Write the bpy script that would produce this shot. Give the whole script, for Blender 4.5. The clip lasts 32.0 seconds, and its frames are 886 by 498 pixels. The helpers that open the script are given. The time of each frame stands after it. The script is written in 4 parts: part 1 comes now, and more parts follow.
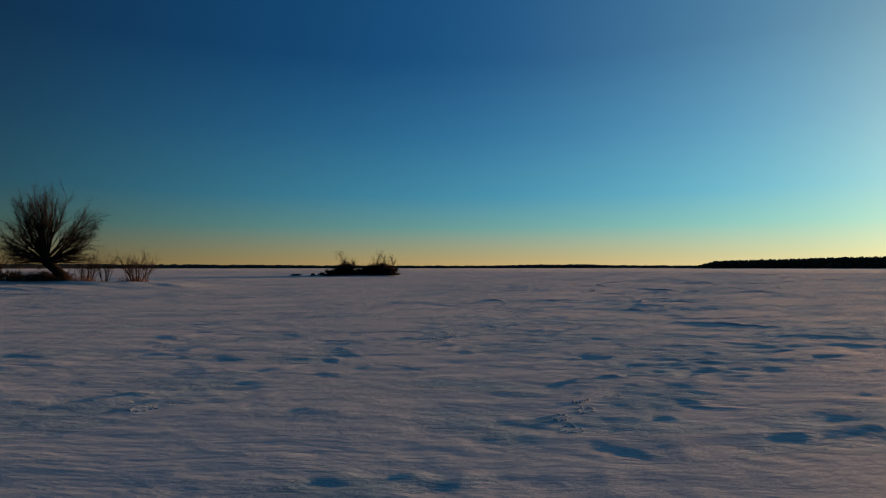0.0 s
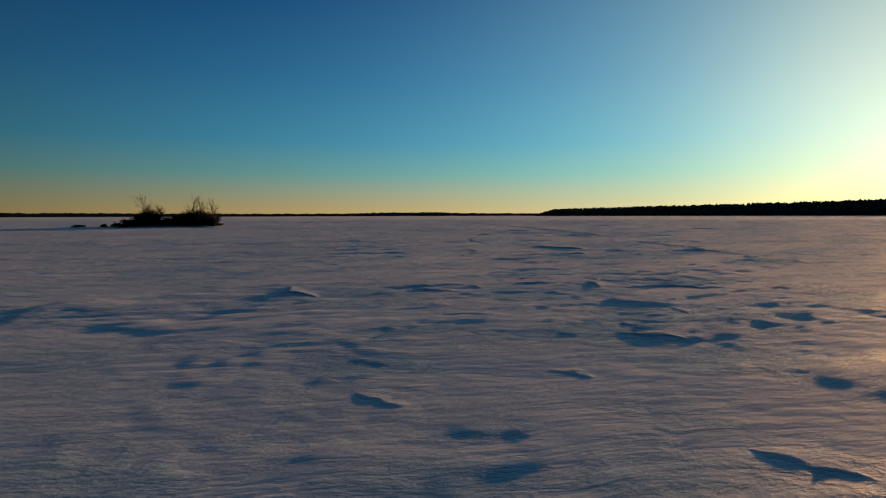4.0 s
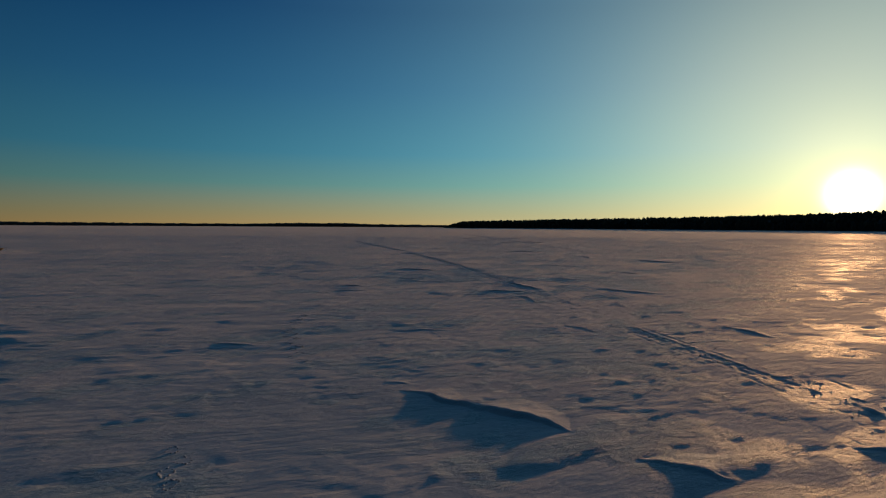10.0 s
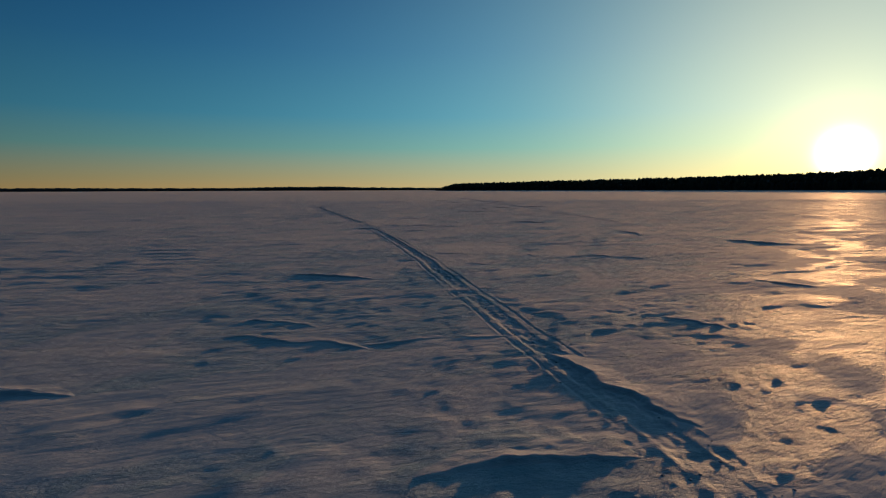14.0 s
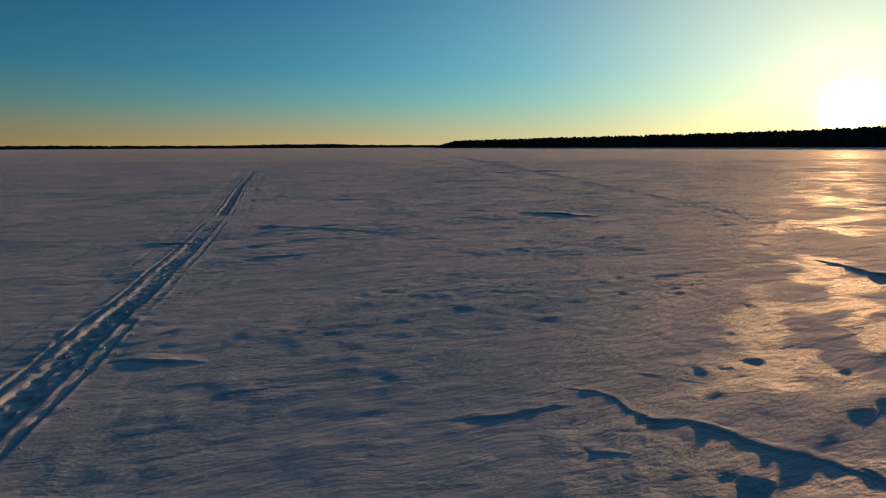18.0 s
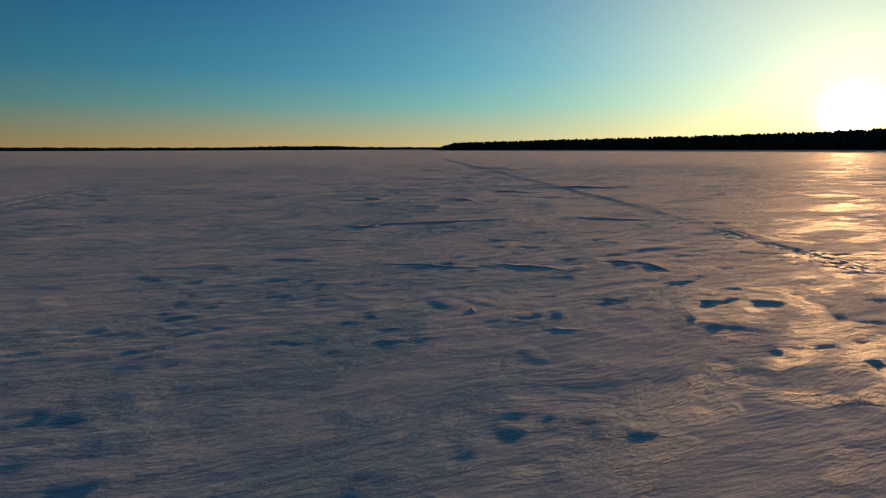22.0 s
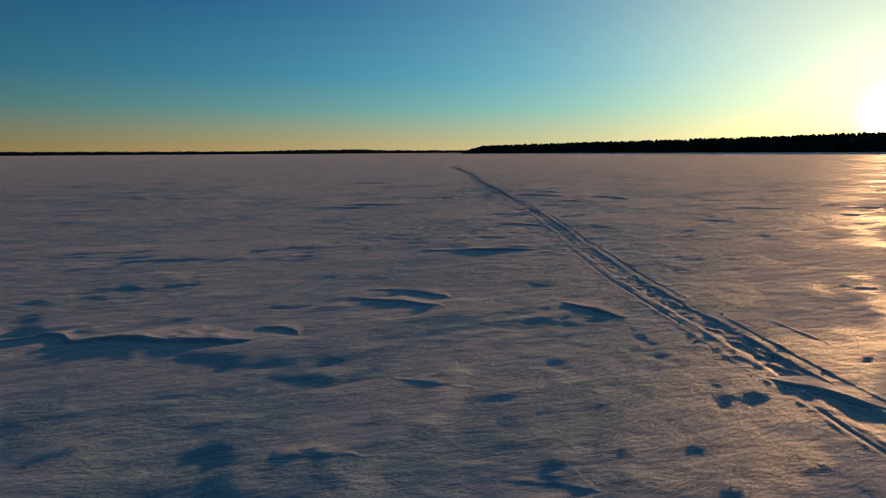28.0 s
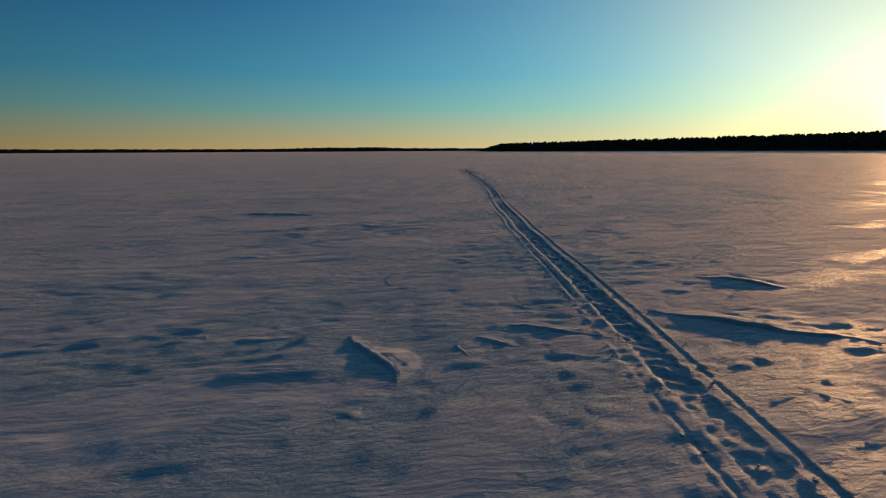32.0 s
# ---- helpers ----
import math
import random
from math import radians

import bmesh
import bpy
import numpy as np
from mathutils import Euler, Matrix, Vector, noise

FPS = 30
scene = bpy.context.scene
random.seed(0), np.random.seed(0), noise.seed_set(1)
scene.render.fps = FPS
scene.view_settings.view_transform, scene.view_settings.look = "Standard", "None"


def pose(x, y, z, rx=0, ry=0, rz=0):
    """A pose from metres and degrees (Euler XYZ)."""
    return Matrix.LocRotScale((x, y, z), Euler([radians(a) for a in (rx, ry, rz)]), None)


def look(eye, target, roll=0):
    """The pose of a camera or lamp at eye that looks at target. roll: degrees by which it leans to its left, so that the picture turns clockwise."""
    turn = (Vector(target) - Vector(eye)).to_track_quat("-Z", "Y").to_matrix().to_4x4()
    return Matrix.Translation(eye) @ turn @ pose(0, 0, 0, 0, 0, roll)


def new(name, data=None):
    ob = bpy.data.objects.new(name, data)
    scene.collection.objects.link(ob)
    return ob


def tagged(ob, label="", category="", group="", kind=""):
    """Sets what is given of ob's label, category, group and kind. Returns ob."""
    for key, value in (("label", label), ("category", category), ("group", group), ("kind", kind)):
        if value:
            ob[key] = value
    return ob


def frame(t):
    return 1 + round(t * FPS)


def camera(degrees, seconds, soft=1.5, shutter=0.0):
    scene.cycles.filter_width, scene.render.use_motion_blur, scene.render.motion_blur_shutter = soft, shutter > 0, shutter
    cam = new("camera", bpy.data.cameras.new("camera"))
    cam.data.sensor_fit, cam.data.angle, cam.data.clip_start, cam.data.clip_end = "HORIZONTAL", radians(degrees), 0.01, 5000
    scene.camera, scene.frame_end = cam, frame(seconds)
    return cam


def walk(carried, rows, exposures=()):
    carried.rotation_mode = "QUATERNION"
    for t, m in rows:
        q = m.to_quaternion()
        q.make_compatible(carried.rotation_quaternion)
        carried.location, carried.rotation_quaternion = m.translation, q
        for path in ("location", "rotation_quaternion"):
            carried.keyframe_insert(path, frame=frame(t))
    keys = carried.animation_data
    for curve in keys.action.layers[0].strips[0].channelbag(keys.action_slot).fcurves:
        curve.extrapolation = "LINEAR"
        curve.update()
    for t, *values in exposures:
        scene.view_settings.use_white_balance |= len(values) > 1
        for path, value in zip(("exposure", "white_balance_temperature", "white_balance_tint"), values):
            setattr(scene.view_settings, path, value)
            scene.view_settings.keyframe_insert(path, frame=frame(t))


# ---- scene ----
cam = camera(75.1, 32.0, soft=1.2)
walk(cam, [
    (0, pose(0.00, 0.00, 1.84, 91.88, 0.04, -0.01)),
    (0.5, pose(0.06, 2.21, 1.85, 90.93, 0.07, 0.03)),
    (1, pose(0.13, 4.38, 1.84, 90.68, 0.10, -3.90)),
    (1.5, pose(0.20, 6.53, 1.81, 90.26, 0.14, -10.14)),
    (2, pose(0.45, 8.61, 1.78, 90.07, 0.18, -12.52)),
    (2.5, pose(0.93, 10.74, 1.77, 88.34, 0.22, -13.28)),
    (3, pose(1.42, 12.94, 1.81, 86.91, 0.25, -13.83)),
    (3.5, pose(2.13, 15.22, 1.89, 86.73, 0.27, -14.03)),
    (5.5, pose(4.83, 23.12, 1.97, 86.67, -0.29, -17.16)),
    (6, pose(5.59, 24.90, 2.06, 86.83, -0.30, -18.02)),
    (6.5, pose(6.37, 26.57, 2.22, 86.87, -0.31, -19.53)),
    (7, pose(7.19, 28.30, 2.46, 86.91, -0.29, -21.44)),
    (7.5, pose(8.06, 29.97, 2.79, 87.05, -0.26, -22.29)),
    (8, pose(8.95, 31.65, 3.16, 87.10, -0.22, -22.74)),
    (8.5, pose(9.81, 33.28, 3.46, 87.21, -0.22, -23.04)),
    (9, pose(10.75, 35.05, 3.61, 87.53, -0.26, -23.24)),
    (9.5, pose(11.74, 36.93, 3.65, 87.60, -0.29, -23.41)),
    (10, pose(12.80, 38.82, 3.65, 87.79, -0.31, -23.48)),
    (10.5, pose(13.95, 41.19, 3.62, 88.03, -0.29, -23.69)),
    (11, pose(15.24, 43.69, 3.60, 88.03, -0.24, -23.83)),
    (11.5, pose(16.59, 46.32, 3.59, 87.93, -0.14, -23.90)),
    (12, pose(18.07, 49.14, 3.57, 86.72, -0.02, -23.97)),
    (12.5, pose(19.67, 52.28, 3.51, 84.69, 0.08, -24.08)),
    (13, pose(21.30, 55.32, 3.46, 84.54, 0.16, -24.22)),
    (13.5, pose(22.97, 58.20, 3.47, 84.34, 0.19, -24.17)),
    (14, pose(24.67, 61.24, 3.51, 84.10, 0.21, -24.22)),
    (14.5, pose(26.43, 64.20, 3.53, 84.10, 0.21, -24.16)),
    (16.5, pose(34.06, 77.44, 3.50, 80.42, 0.19, -24.03)),
    (17, pose(36.01, 80.87, 3.58, 80.04, 0.20, -24.10)),
    (17.5, pose(38.03, 84.47, 3.60, 79.94, 0.23, -24.08)),
    (18, pose(40.10, 88.18, 3.55, 79.94, 0.26, -24.13)),
    (18.5, pose(42.26, 92.13, 3.47, 79.94, 0.26, -24.07)),
    (19, pose(44.43, 96.08, 3.40, 80.00, 0.22, -24.03)),
    (19.5, pose(46.58, 100.05, 3.35, 80.08, 0.16, -24.11)),
    (20, pose(48.72, 103.86, 3.30, 80.08, 0.14, -24.15)),
    (20.5, pose(50.90, 107.73, 3.26, 80.11, 0.14, -24.12)),
    (21, pose(52.96, 111.26, 3.27, 80.11, 0.16, -24.12)),
    (21.5, pose(55.06, 115.07, 3.27, 80.11, 0.18, -24.12)),
    (22, pose(57.22, 118.85, 3.27, 80.16, 0.19, -24.12)),
    (22.5, pose(59.37, 122.67, 3.26, 80.20, 0.20, -24.16)),
    (23, pose(61.68, 126.74, 3.23, 80.24, 0.19, -24.16)),
    (23.5, pose(63.92, 131.03, 3.20, 80.27, 0.17, -24.23)),
    (24, pose(66.19, 135.26, 3.19, 80.27, 0.15, -24.18)),
    (24.5, pose(68.34, 139.23, 3.16, 80.47, 0.14, -24.23)),
    (26.5, pose(76.69, 154.77, 3.16, 80.63, 0.27, -24.11)),
    (27, pose(78.90, 158.67, 3.25, 80.48, 0.27, -23.79)),
    (27.5, pose(81.08, 162.47, 3.27, 80.48, 0.29, -22.13)),
    (28, pose(83.08, 166.18, 3.26, 80.48, 0.35, -21.25)),
    (28.5, pose(84.98, 169.79, 3.28, 80.45, 0.44, -20.53)),
    (29, pose(86.73, 173.39, 3.24, 80.40, 0.53, -20.30)),
    (29.5, pose(88.53, 177.15, 3.17, 80.40, 0.56, -20.07)),
    (30, pose(90.12, 180.72, 3.14, 80.38, 0.55, -19.85)),
    (30.5, pose(91.81, 184.58, 3.13, 80.35, 0.51, -19.55)),
    (31, pose(93.43, 188.68, 3.16, 80.29, 0.44, -19.56)),
    (31.5, pose(95.10, 192.59, 3.22, 80.29, 0.36, -19.47)),
    (32, pose(96.72, 196.60, 3.27, 80.29, 0.29, -19.49)),
], exposures=((0, 1.22), (2, 1.12), (5.5, 1.08), (8, 0.78), (9.5, 0.60), (12, 0.62), (14, 0.80), (16.5, 0.95), (24, 0.97), (27, 0.95), (29, 1.05), (32, 1.06)))

# ---- light ----
SUN_BEARING, SUN_HEIGHT = radians(58.8), radians(2.8)
SUN_WAY = Vector((math.sin(SUN_BEARING) * math.cos(SUN_HEIGHT), math.cos(SUN_BEARING) * math.cos(SUN_HEIGHT), math.sin(SUN_HEIGHT)))


def make_world():
    world = bpy.data.worlds.new("evening_sky")
    scene.world = world
    world.use_nodes = True
    nodes, links = world.node_tree.nodes, world.node_tree.links
    nodes.clear()
    out = nodes.new("ShaderNodeOutputWorld")
    sky = nodes.new("ShaderNodeTexSky")
    sky.sky_type, sky.sun_disc = "NISHITA", False
    sky.sun_elevation, sky.sun_rotation = SUN_HEIGHT, SUN_BEARING
    sky.altitude, sky.air_density, sky.dust_density, sky.ozone_density = 100, 1.0, 0.3, 3.0
    back = nodes.new("ShaderNodeBackground")
    back.inputs["Strength"].default_value = SKY_STRENGTH
    links.new(sky.outputs["Color"], back.inputs["Color"])
    way = nodes.new("ShaderNodeTexCoord").outputs["Generated"]
    dot = nodes.new("ShaderNodeVectorMath")
    dot.operation = "DOT_PRODUCT"
    dot.inputs[1].default_value = SUN_WAY
    links.new(way, dot.inputs[0])
    # clear winter air: yellow at the horizon, green-blue above it, deep blue overhead, dimmer away from the sun
    split = nodes.new("ShaderNodeSeparateXYZ")
    links.new(way, split.inputs[0])
    band = nodes.new("ShaderNodeValToRGB")
    while len(band.color_ramp.elements) < len(CLEAR_AIR):
        band.color_ramp.elements.new(0.5)
    for element, (degrees, colour) in zip(band.color_ramp.elements, CLEAR_AIR):
        element.position, element.color = math.sin(radians(degrees)), (*colour, 1)
    links.new(split.outputs["Z"], band.inputs[0])
    dim = nodes.new("ShaderNodeMapRange")
    for key, value in zip(("From Min", "From Max", "To Min", "To Max"), AWAY):
        dim.inputs[key].default_value = value
    links.new(dot.outputs["Value"], dim.inputs["Value"])
    clear = nodes.new("ShaderNodeBackground")
    links.new(band.outputs["Color"], clear.inputs["Color"])
    links.new(dim.outputs[0], clear.inputs["Strength"])
    parts = [back, clear]
    # the bright haze round the low sun
    for power, strength, colour in AUREOLE:
        last = dot.outputs["Value"]
        for kind, value in (("MAXIMUM", 0.0), ("POWER", power), ("MULTIPLY", strength)):
            step = nodes.new("ShaderNodeMath")
            step.operation = kind
            step.inputs[1].default_value = value
            links.new(last, step.inputs[0])
            last = step.outputs[0]
        glow = nodes.new("ShaderNodeBackground")
        glow.inputs["Color"].default_value = (*colour, 1)
        links.new(last, glow.inputs["Strength"])
        parts.append(glow)
    total = parts[0].outputs[0]
    for more in parts[1:]:
        add = nodes.new("ShaderNodeAddShader")
        links.new(total, add.inputs[0])
        links.new(more.outputs[0], add.inputs[1])
        total = add.outputs[0]
    links.new(total, out.inputs["Surface"])


SKY_STRENGTH = 0.009
CLEAR_AIR = ((0, (0.42, 0.28, 0.11)), (1.2, (0.31, 0.27, 0.14)), (4, (0.100, 0.255, 0.250)), (7, (0.034, 0.195, 0.30)), (13, (0.014, 0.115, 0.245)), (20, (0.002, 0.058, 0.170)), (33, (0.004, 0.060, 0.165)), (55, (0.026, 0.105, 0.19)), (90, (0.040, 0.130, 0.22)))
AWAY = (-0.32, 0.85, 0.02, 0.64)
AUREOLE = ((3800.0, 3.5, (1.0, 0.93, 0.7)), (260.0, 0.27, (1.0, 0.78, 0.26)), (24.0, 0.33, (1.0, 0.68, 0.18)), (5.5, 0.165, (0.52, 0.92, 0.68)))
make_world()

sun = new("sun", bpy.data.lights.new("sun", "SUN"))
sun.data.energy, sun.data.angle, sun.data.color = 2.55, radians(0.9), (1.0, 0.51, 0.21)
sun.matrix_world = look((0, 0, 60), Vector((0, 0, 60)) - SUN_WAY)


# ---- materials ----
def material(name):
    mat = bpy.data.materials.new(name)
    mat.use_nodes = True
    nodes = mat.node_tree.nodes
    return mat, nodes, mat.node_tree.links, nodes["Principled BSDF"]


def texture(nodes, links, vector, scale, detail=4.0, rough=0.55, stretch=(1, 1, 1), turn=0.0):
    place = nodes.new("ShaderNodeMapping")
    place.inputs["Scale"].default_value = stretch
    place.inputs["Rotation"].default_value = (0, 0, turn)
    links.new(vector, place.inputs["Vector"])
    tex = nodes.new("ShaderNodeTexNoise")
    tex.inputs["Scale"].default_value = scale
    tex.inputs["Detail"].default_value = detail
    tex.inputs["Roughness"].default_value = rough
    links.new(place.outputs[0], tex.inputs["Vector"])
    return tex.outputs["Fac"]


def ramp(nodes, links, value, *stops):
    node = nodes.new("ShaderNodeValToRGB")
    band = node.color_ramp
    while len(band.elements) < len(stops):
        band.elements.new(0.5)
    for element, (at, colour) in zip(band.elements, stops):
        element.position = at
        element.color = (*colour, 1) if len(colour) == 3 else colour
    links.new(value, node.inputs[0])
    return node.outputs["Color"]


def grey(v):
    return (v, v, v)


WIND = radians(20)  # the fine ripples run across the wind


def math_node(nodes, links, kind, one, two):
    node = nodes.new("ShaderNodeMath")
    node.operation = kind
    for socket, value in zip(node.inputs, (one, two)):
        if isinstance(value, (int, float)):
            socket.default_value = value
        else:
            links.new(value, socket)
    return node.outputs[0]


def snow_material():
    """Soft drifted snow lying in patches on hardened, scoured crust, its blue partly painted-in shade; the sheet's own
    "crust" value says where.
    """
    mat, nodes, links, bsdf = material("wind_packed_snow")
    place = nodes.new("ShaderNodeNewGeometry").outputs["Position"]
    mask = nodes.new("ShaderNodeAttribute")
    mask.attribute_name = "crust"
    bend = nodes.new("ShaderNodeTexNoise")
    bend.inputs["Scale"].default_value = 0.28
    links.new(place, bend.inputs["Vector"])
    shift = nodes.new("ShaderNodeVectorMath")
    shift.operation = "MULTIPLY_ADD"
    shift.inputs[1].default_value = (1.3, 1.3, 0)
    links.new(bend.outputs["Color"], shift.inputs[0])
    links.new(place, shift.inputs[2])
    bent = shift.outputs[0]
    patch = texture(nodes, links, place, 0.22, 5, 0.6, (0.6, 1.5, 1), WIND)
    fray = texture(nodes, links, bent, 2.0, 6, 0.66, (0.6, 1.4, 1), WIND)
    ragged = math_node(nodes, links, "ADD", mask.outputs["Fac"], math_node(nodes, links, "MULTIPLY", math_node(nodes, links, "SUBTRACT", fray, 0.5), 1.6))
    # streaks in the tint, standing in for the shading of far relief
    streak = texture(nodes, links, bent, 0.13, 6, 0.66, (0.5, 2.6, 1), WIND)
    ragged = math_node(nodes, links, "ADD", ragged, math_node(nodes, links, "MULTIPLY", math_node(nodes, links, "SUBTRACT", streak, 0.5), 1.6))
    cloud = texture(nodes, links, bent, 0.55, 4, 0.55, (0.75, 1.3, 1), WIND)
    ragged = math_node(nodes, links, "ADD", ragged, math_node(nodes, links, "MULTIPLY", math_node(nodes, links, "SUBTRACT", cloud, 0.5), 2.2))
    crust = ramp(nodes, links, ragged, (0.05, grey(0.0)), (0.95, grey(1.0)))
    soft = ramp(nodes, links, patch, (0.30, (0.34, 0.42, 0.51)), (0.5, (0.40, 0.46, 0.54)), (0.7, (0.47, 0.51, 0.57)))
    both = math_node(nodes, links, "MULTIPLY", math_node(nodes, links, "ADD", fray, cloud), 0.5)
    # bluish tones: part icy crust, part shade of hollows put into the colour
    crust_shade_blue = ramp(nodes, links, both, (0.36, (0.41, 0.50, 0.57)), (0.5, (0.32, 0.43, 0.51)), (0.62, (0.24, 0.37, 0.46)))
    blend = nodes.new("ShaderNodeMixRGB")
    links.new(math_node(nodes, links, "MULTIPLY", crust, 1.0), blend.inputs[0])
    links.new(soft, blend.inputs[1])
    links.new(crust_shade_blue, blend.inputs[2])
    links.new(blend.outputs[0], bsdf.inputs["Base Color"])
    links.new(ramp(nodes, links, crust, (0.0, grey(0.90)), (1.0, grey(0.64))), bsdf.inputs["Roughness"])
    links.new(ramp(nodes, links, crust, (0.0, grey(0.50)), (1.0, grey(0.12))), bsdf.inputs["Specular IOR Level"])
    bsdf.inputs["IOR"].default_value = 1.4
    bsdf.inputs["Sheen Weight"].default_value = 0.055
    bsdf.inputs["Sheen Roughness"].default_value = 0.4
    grain = texture(nodes, links, place, 34.0, 3, 0.65)
    mottle = texture(nodes, links, bent, 2.6, 5, 0.62, (0.75, 1.35, 1), WIND)
    ripples = texture(nodes, links, bent, 7.0, 4, 0.62, (0.45, 1.7, 1), WIND - 0.3)
    chips = texture(nodes, links, place, 9.0, 5, 0.70, (0.8, 1.25, 1), WIND + 0.6)
    where = ramp(nodes, links, texture(nodes, links, place, 0.42, 3, 0.5, (0.7, 1.3, 1), WIND), (0.50, grey(0.0)), (0.66, grey(1.0)))
    ridge = texture(nodes, links, place, 3.6, 7, 0.70, (0.7, 1.4, 1), WIND)
    swept = ramp(nodes, links, texture(nodes, links, place, 0.20, 4, 0.6, (0.8, 1.5, 1), WIND), (0.40, grey(0.08)), (0.60, grey(1.0)))
    swell = texture(nodes, links, bent, 0.8, 6, 0.6, (0.4, 1.9, 1), WIND)
    last = None
    for height, size, strength in (
        (swell, 0.11, 0.5),
        (mottle, 0.034, 0.42),
        (math_node(nodes, links, "MULTIPLY", ridge, swept), 0.045, 0.8),
        (math_node(nodes, links, "MULTIPLY", fray, math_node(nodes, links, "MAXIMUM", crust, 0.22)), 0.040, 0.6),
        (math_node(nodes, links, "MULTIPLY", ripples, math_node(nodes, links, "MAXIMUM", where, 0.14)), 0.028, 0.6),
        (math_node(nodes, links, "MULTIPLY", chips, math_node(nodes, links, "MAXIMUM", crust, 0.14)), 0.028, 0.65),
        (grain, 0.003, 0.5),
    ):
        bump = nodes.new("ShaderNodeBump")
        bump.inputs["Distance"].default_value, bump.inputs["Strength"].default_value = size, strength
        links.new(height, bump.inputs["Height"])
        if last:
            links.new(last.outputs[0], bump.inputs["Normal"])
        last = bump
    links.new(last.outputs[0], bsdf.inputs["Normal"])
    return mat


def rough_material(name, dark, light, scale, rough=0.85, bump_size=0.02):
    mat, nodes, links, bsdf = material(name)
    place = nodes.new("ShaderNodeNewGeometry").outputs["Position"]
    coarse = texture(nodes, links, place, scale, 5, 0.6)
    colour = ramp(nodes, links, coarse, (0.3, dark), (0.7, light))
    vary = nodes.new("ShaderNodeHueSaturation")
    island = nodes.new("ShaderNodeNewGeometry").outputs["Random Per Island"]
    spread = nodes.new("ShaderNodeMapRange")
    spread.inputs["To Min"].default_value, spread.inputs["To Max"].default_value = 0.65, 1.3
    links.new(island, spread.inputs["Value"])
    links.new(spread.outputs[0], vary.inputs["Value"])
    links.new(colour, vary.inputs["Color"])
    links.new(vary.outputs[0], bsdf.inputs["Base Color"])
    bsdf.inputs["Roughness"].default_value = rough
    bsdf.inputs["Specular IOR Level"].default_value = 0.2
    bump = nodes.new("ShaderNodeBump")
    bump.inputs["Distance"].default_value = bump_size
    links.new(texture(nodes, links, place, scale * 6, 4), bump.inputs["Height"])
    links.new(bump.outputs[0], bsdf.inputs["Normal"])
    return mat


SNOW = snow_material()
BARK = rough_material("willow_bark", (0.006, 0.005, 0.004), (0.018, 0.013, 0.011), 3.0)
TWIG = rough_material("bare_twigs", (0.006, 0.004, 0.004), (0.016, 0.010, 0.008), 2.0)
REED = rough_material("dry_reeds", (0.07, 0.030, 0.016), (0.16, 0.075, 0.040), 2.0)
ROCK = rough_material("dark_shore_rock", (0.018, 0.016, 0.015), (0.06, 0.052, 0.046), 1.2)
WOOD = rough_material("far_pine_wood", (0.032, 0.030, 0.020), (0.085, 0.072, 0.045), 0.05)
SHORE = rough_material("far_wooded_shore", (0.022, 0.024, 0.024), (0.055, 0.052, 0.046), 0.01)


# ---- noise on arrays ----
def lattice(ix, iy, seed):
    n = (ix.astype(np.int64) * 374761393 + iy.astype(np.int64) * 668265263 + seed * 974634777) & 0xFFFFFFFF
    n = ((n ^ (n >> 13)) * 1274126177) & 0xFFFFFFFF
    n = ((n ^ (n >> 15)) * 2246822519) & 0xFFFFFFFF
    return (n ^ (n >> 16)).astype(np.float64) / 4294967296.0


def hills(x, y, seed):
    """Smooth noise from -1 to 1."""
    ix, iy = np.floor(x), np.floor(y)
    fx, fy = x - ix, y - iy
    fx, fy = fx * fx * fx * (fx * (fx * 6 - 15) + 10), fy * fy * fy * (fy * (fy * 6 - 15) + 10)
    a, b = lattice(ix, iy, seed), lattice(ix + 1, iy, seed)
    c, d = lattice(ix, iy + 1, seed), lattice(ix + 1, iy + 1, seed)
    return 2 * (a + (b - a) * fx + (c - a) * fy + (a - b - c + d) * fx * fy) - 1


def smooth(a, b, v):
    v = np.clip((v - a) / (b - a), 0, 1)
    return v * v * (3 - 2 * v)


# ---- the snow's relief ----
TRACK_ONE = ((22.5, 34.5), (23.8, 41), (25.3, 47), (27, 54), (28.8, 60), (30.6, 66.5), (31.7, 71.5), (33, 77), (34.3, 82.5), (35.8, 88.5), (37, 94), (38.6, 101.8), (40.2, 111), (41.9, 121), (44, 138), (46.6, 157), (50, 180))
TRACK_TWO = ((64, 104), (67, 111), (70, 118), (73, 126), (76, 133), (79, 140.5), (82, 148), (84.5, 154.3), (87, 161), (89.3, 167.3), (91.2, 173), (93, 178.5), (95.3, 184.5), (97.5, 189.5), (99.8, 195.5), (102, 201.7), (104.8, 209), (107.2, 216), (112, 229.5), (117.5, 242.5), (134, 291))
BANKS = ((-43, 60, 17, 13, 0.30), (-34, 61, 9, 6, 0.16), (-52, 66, 16, 11, 0.3), (-17.5, 129.5, 10, 4.5, 0.35), (-30, 129, 7, 2.5, 0.2))


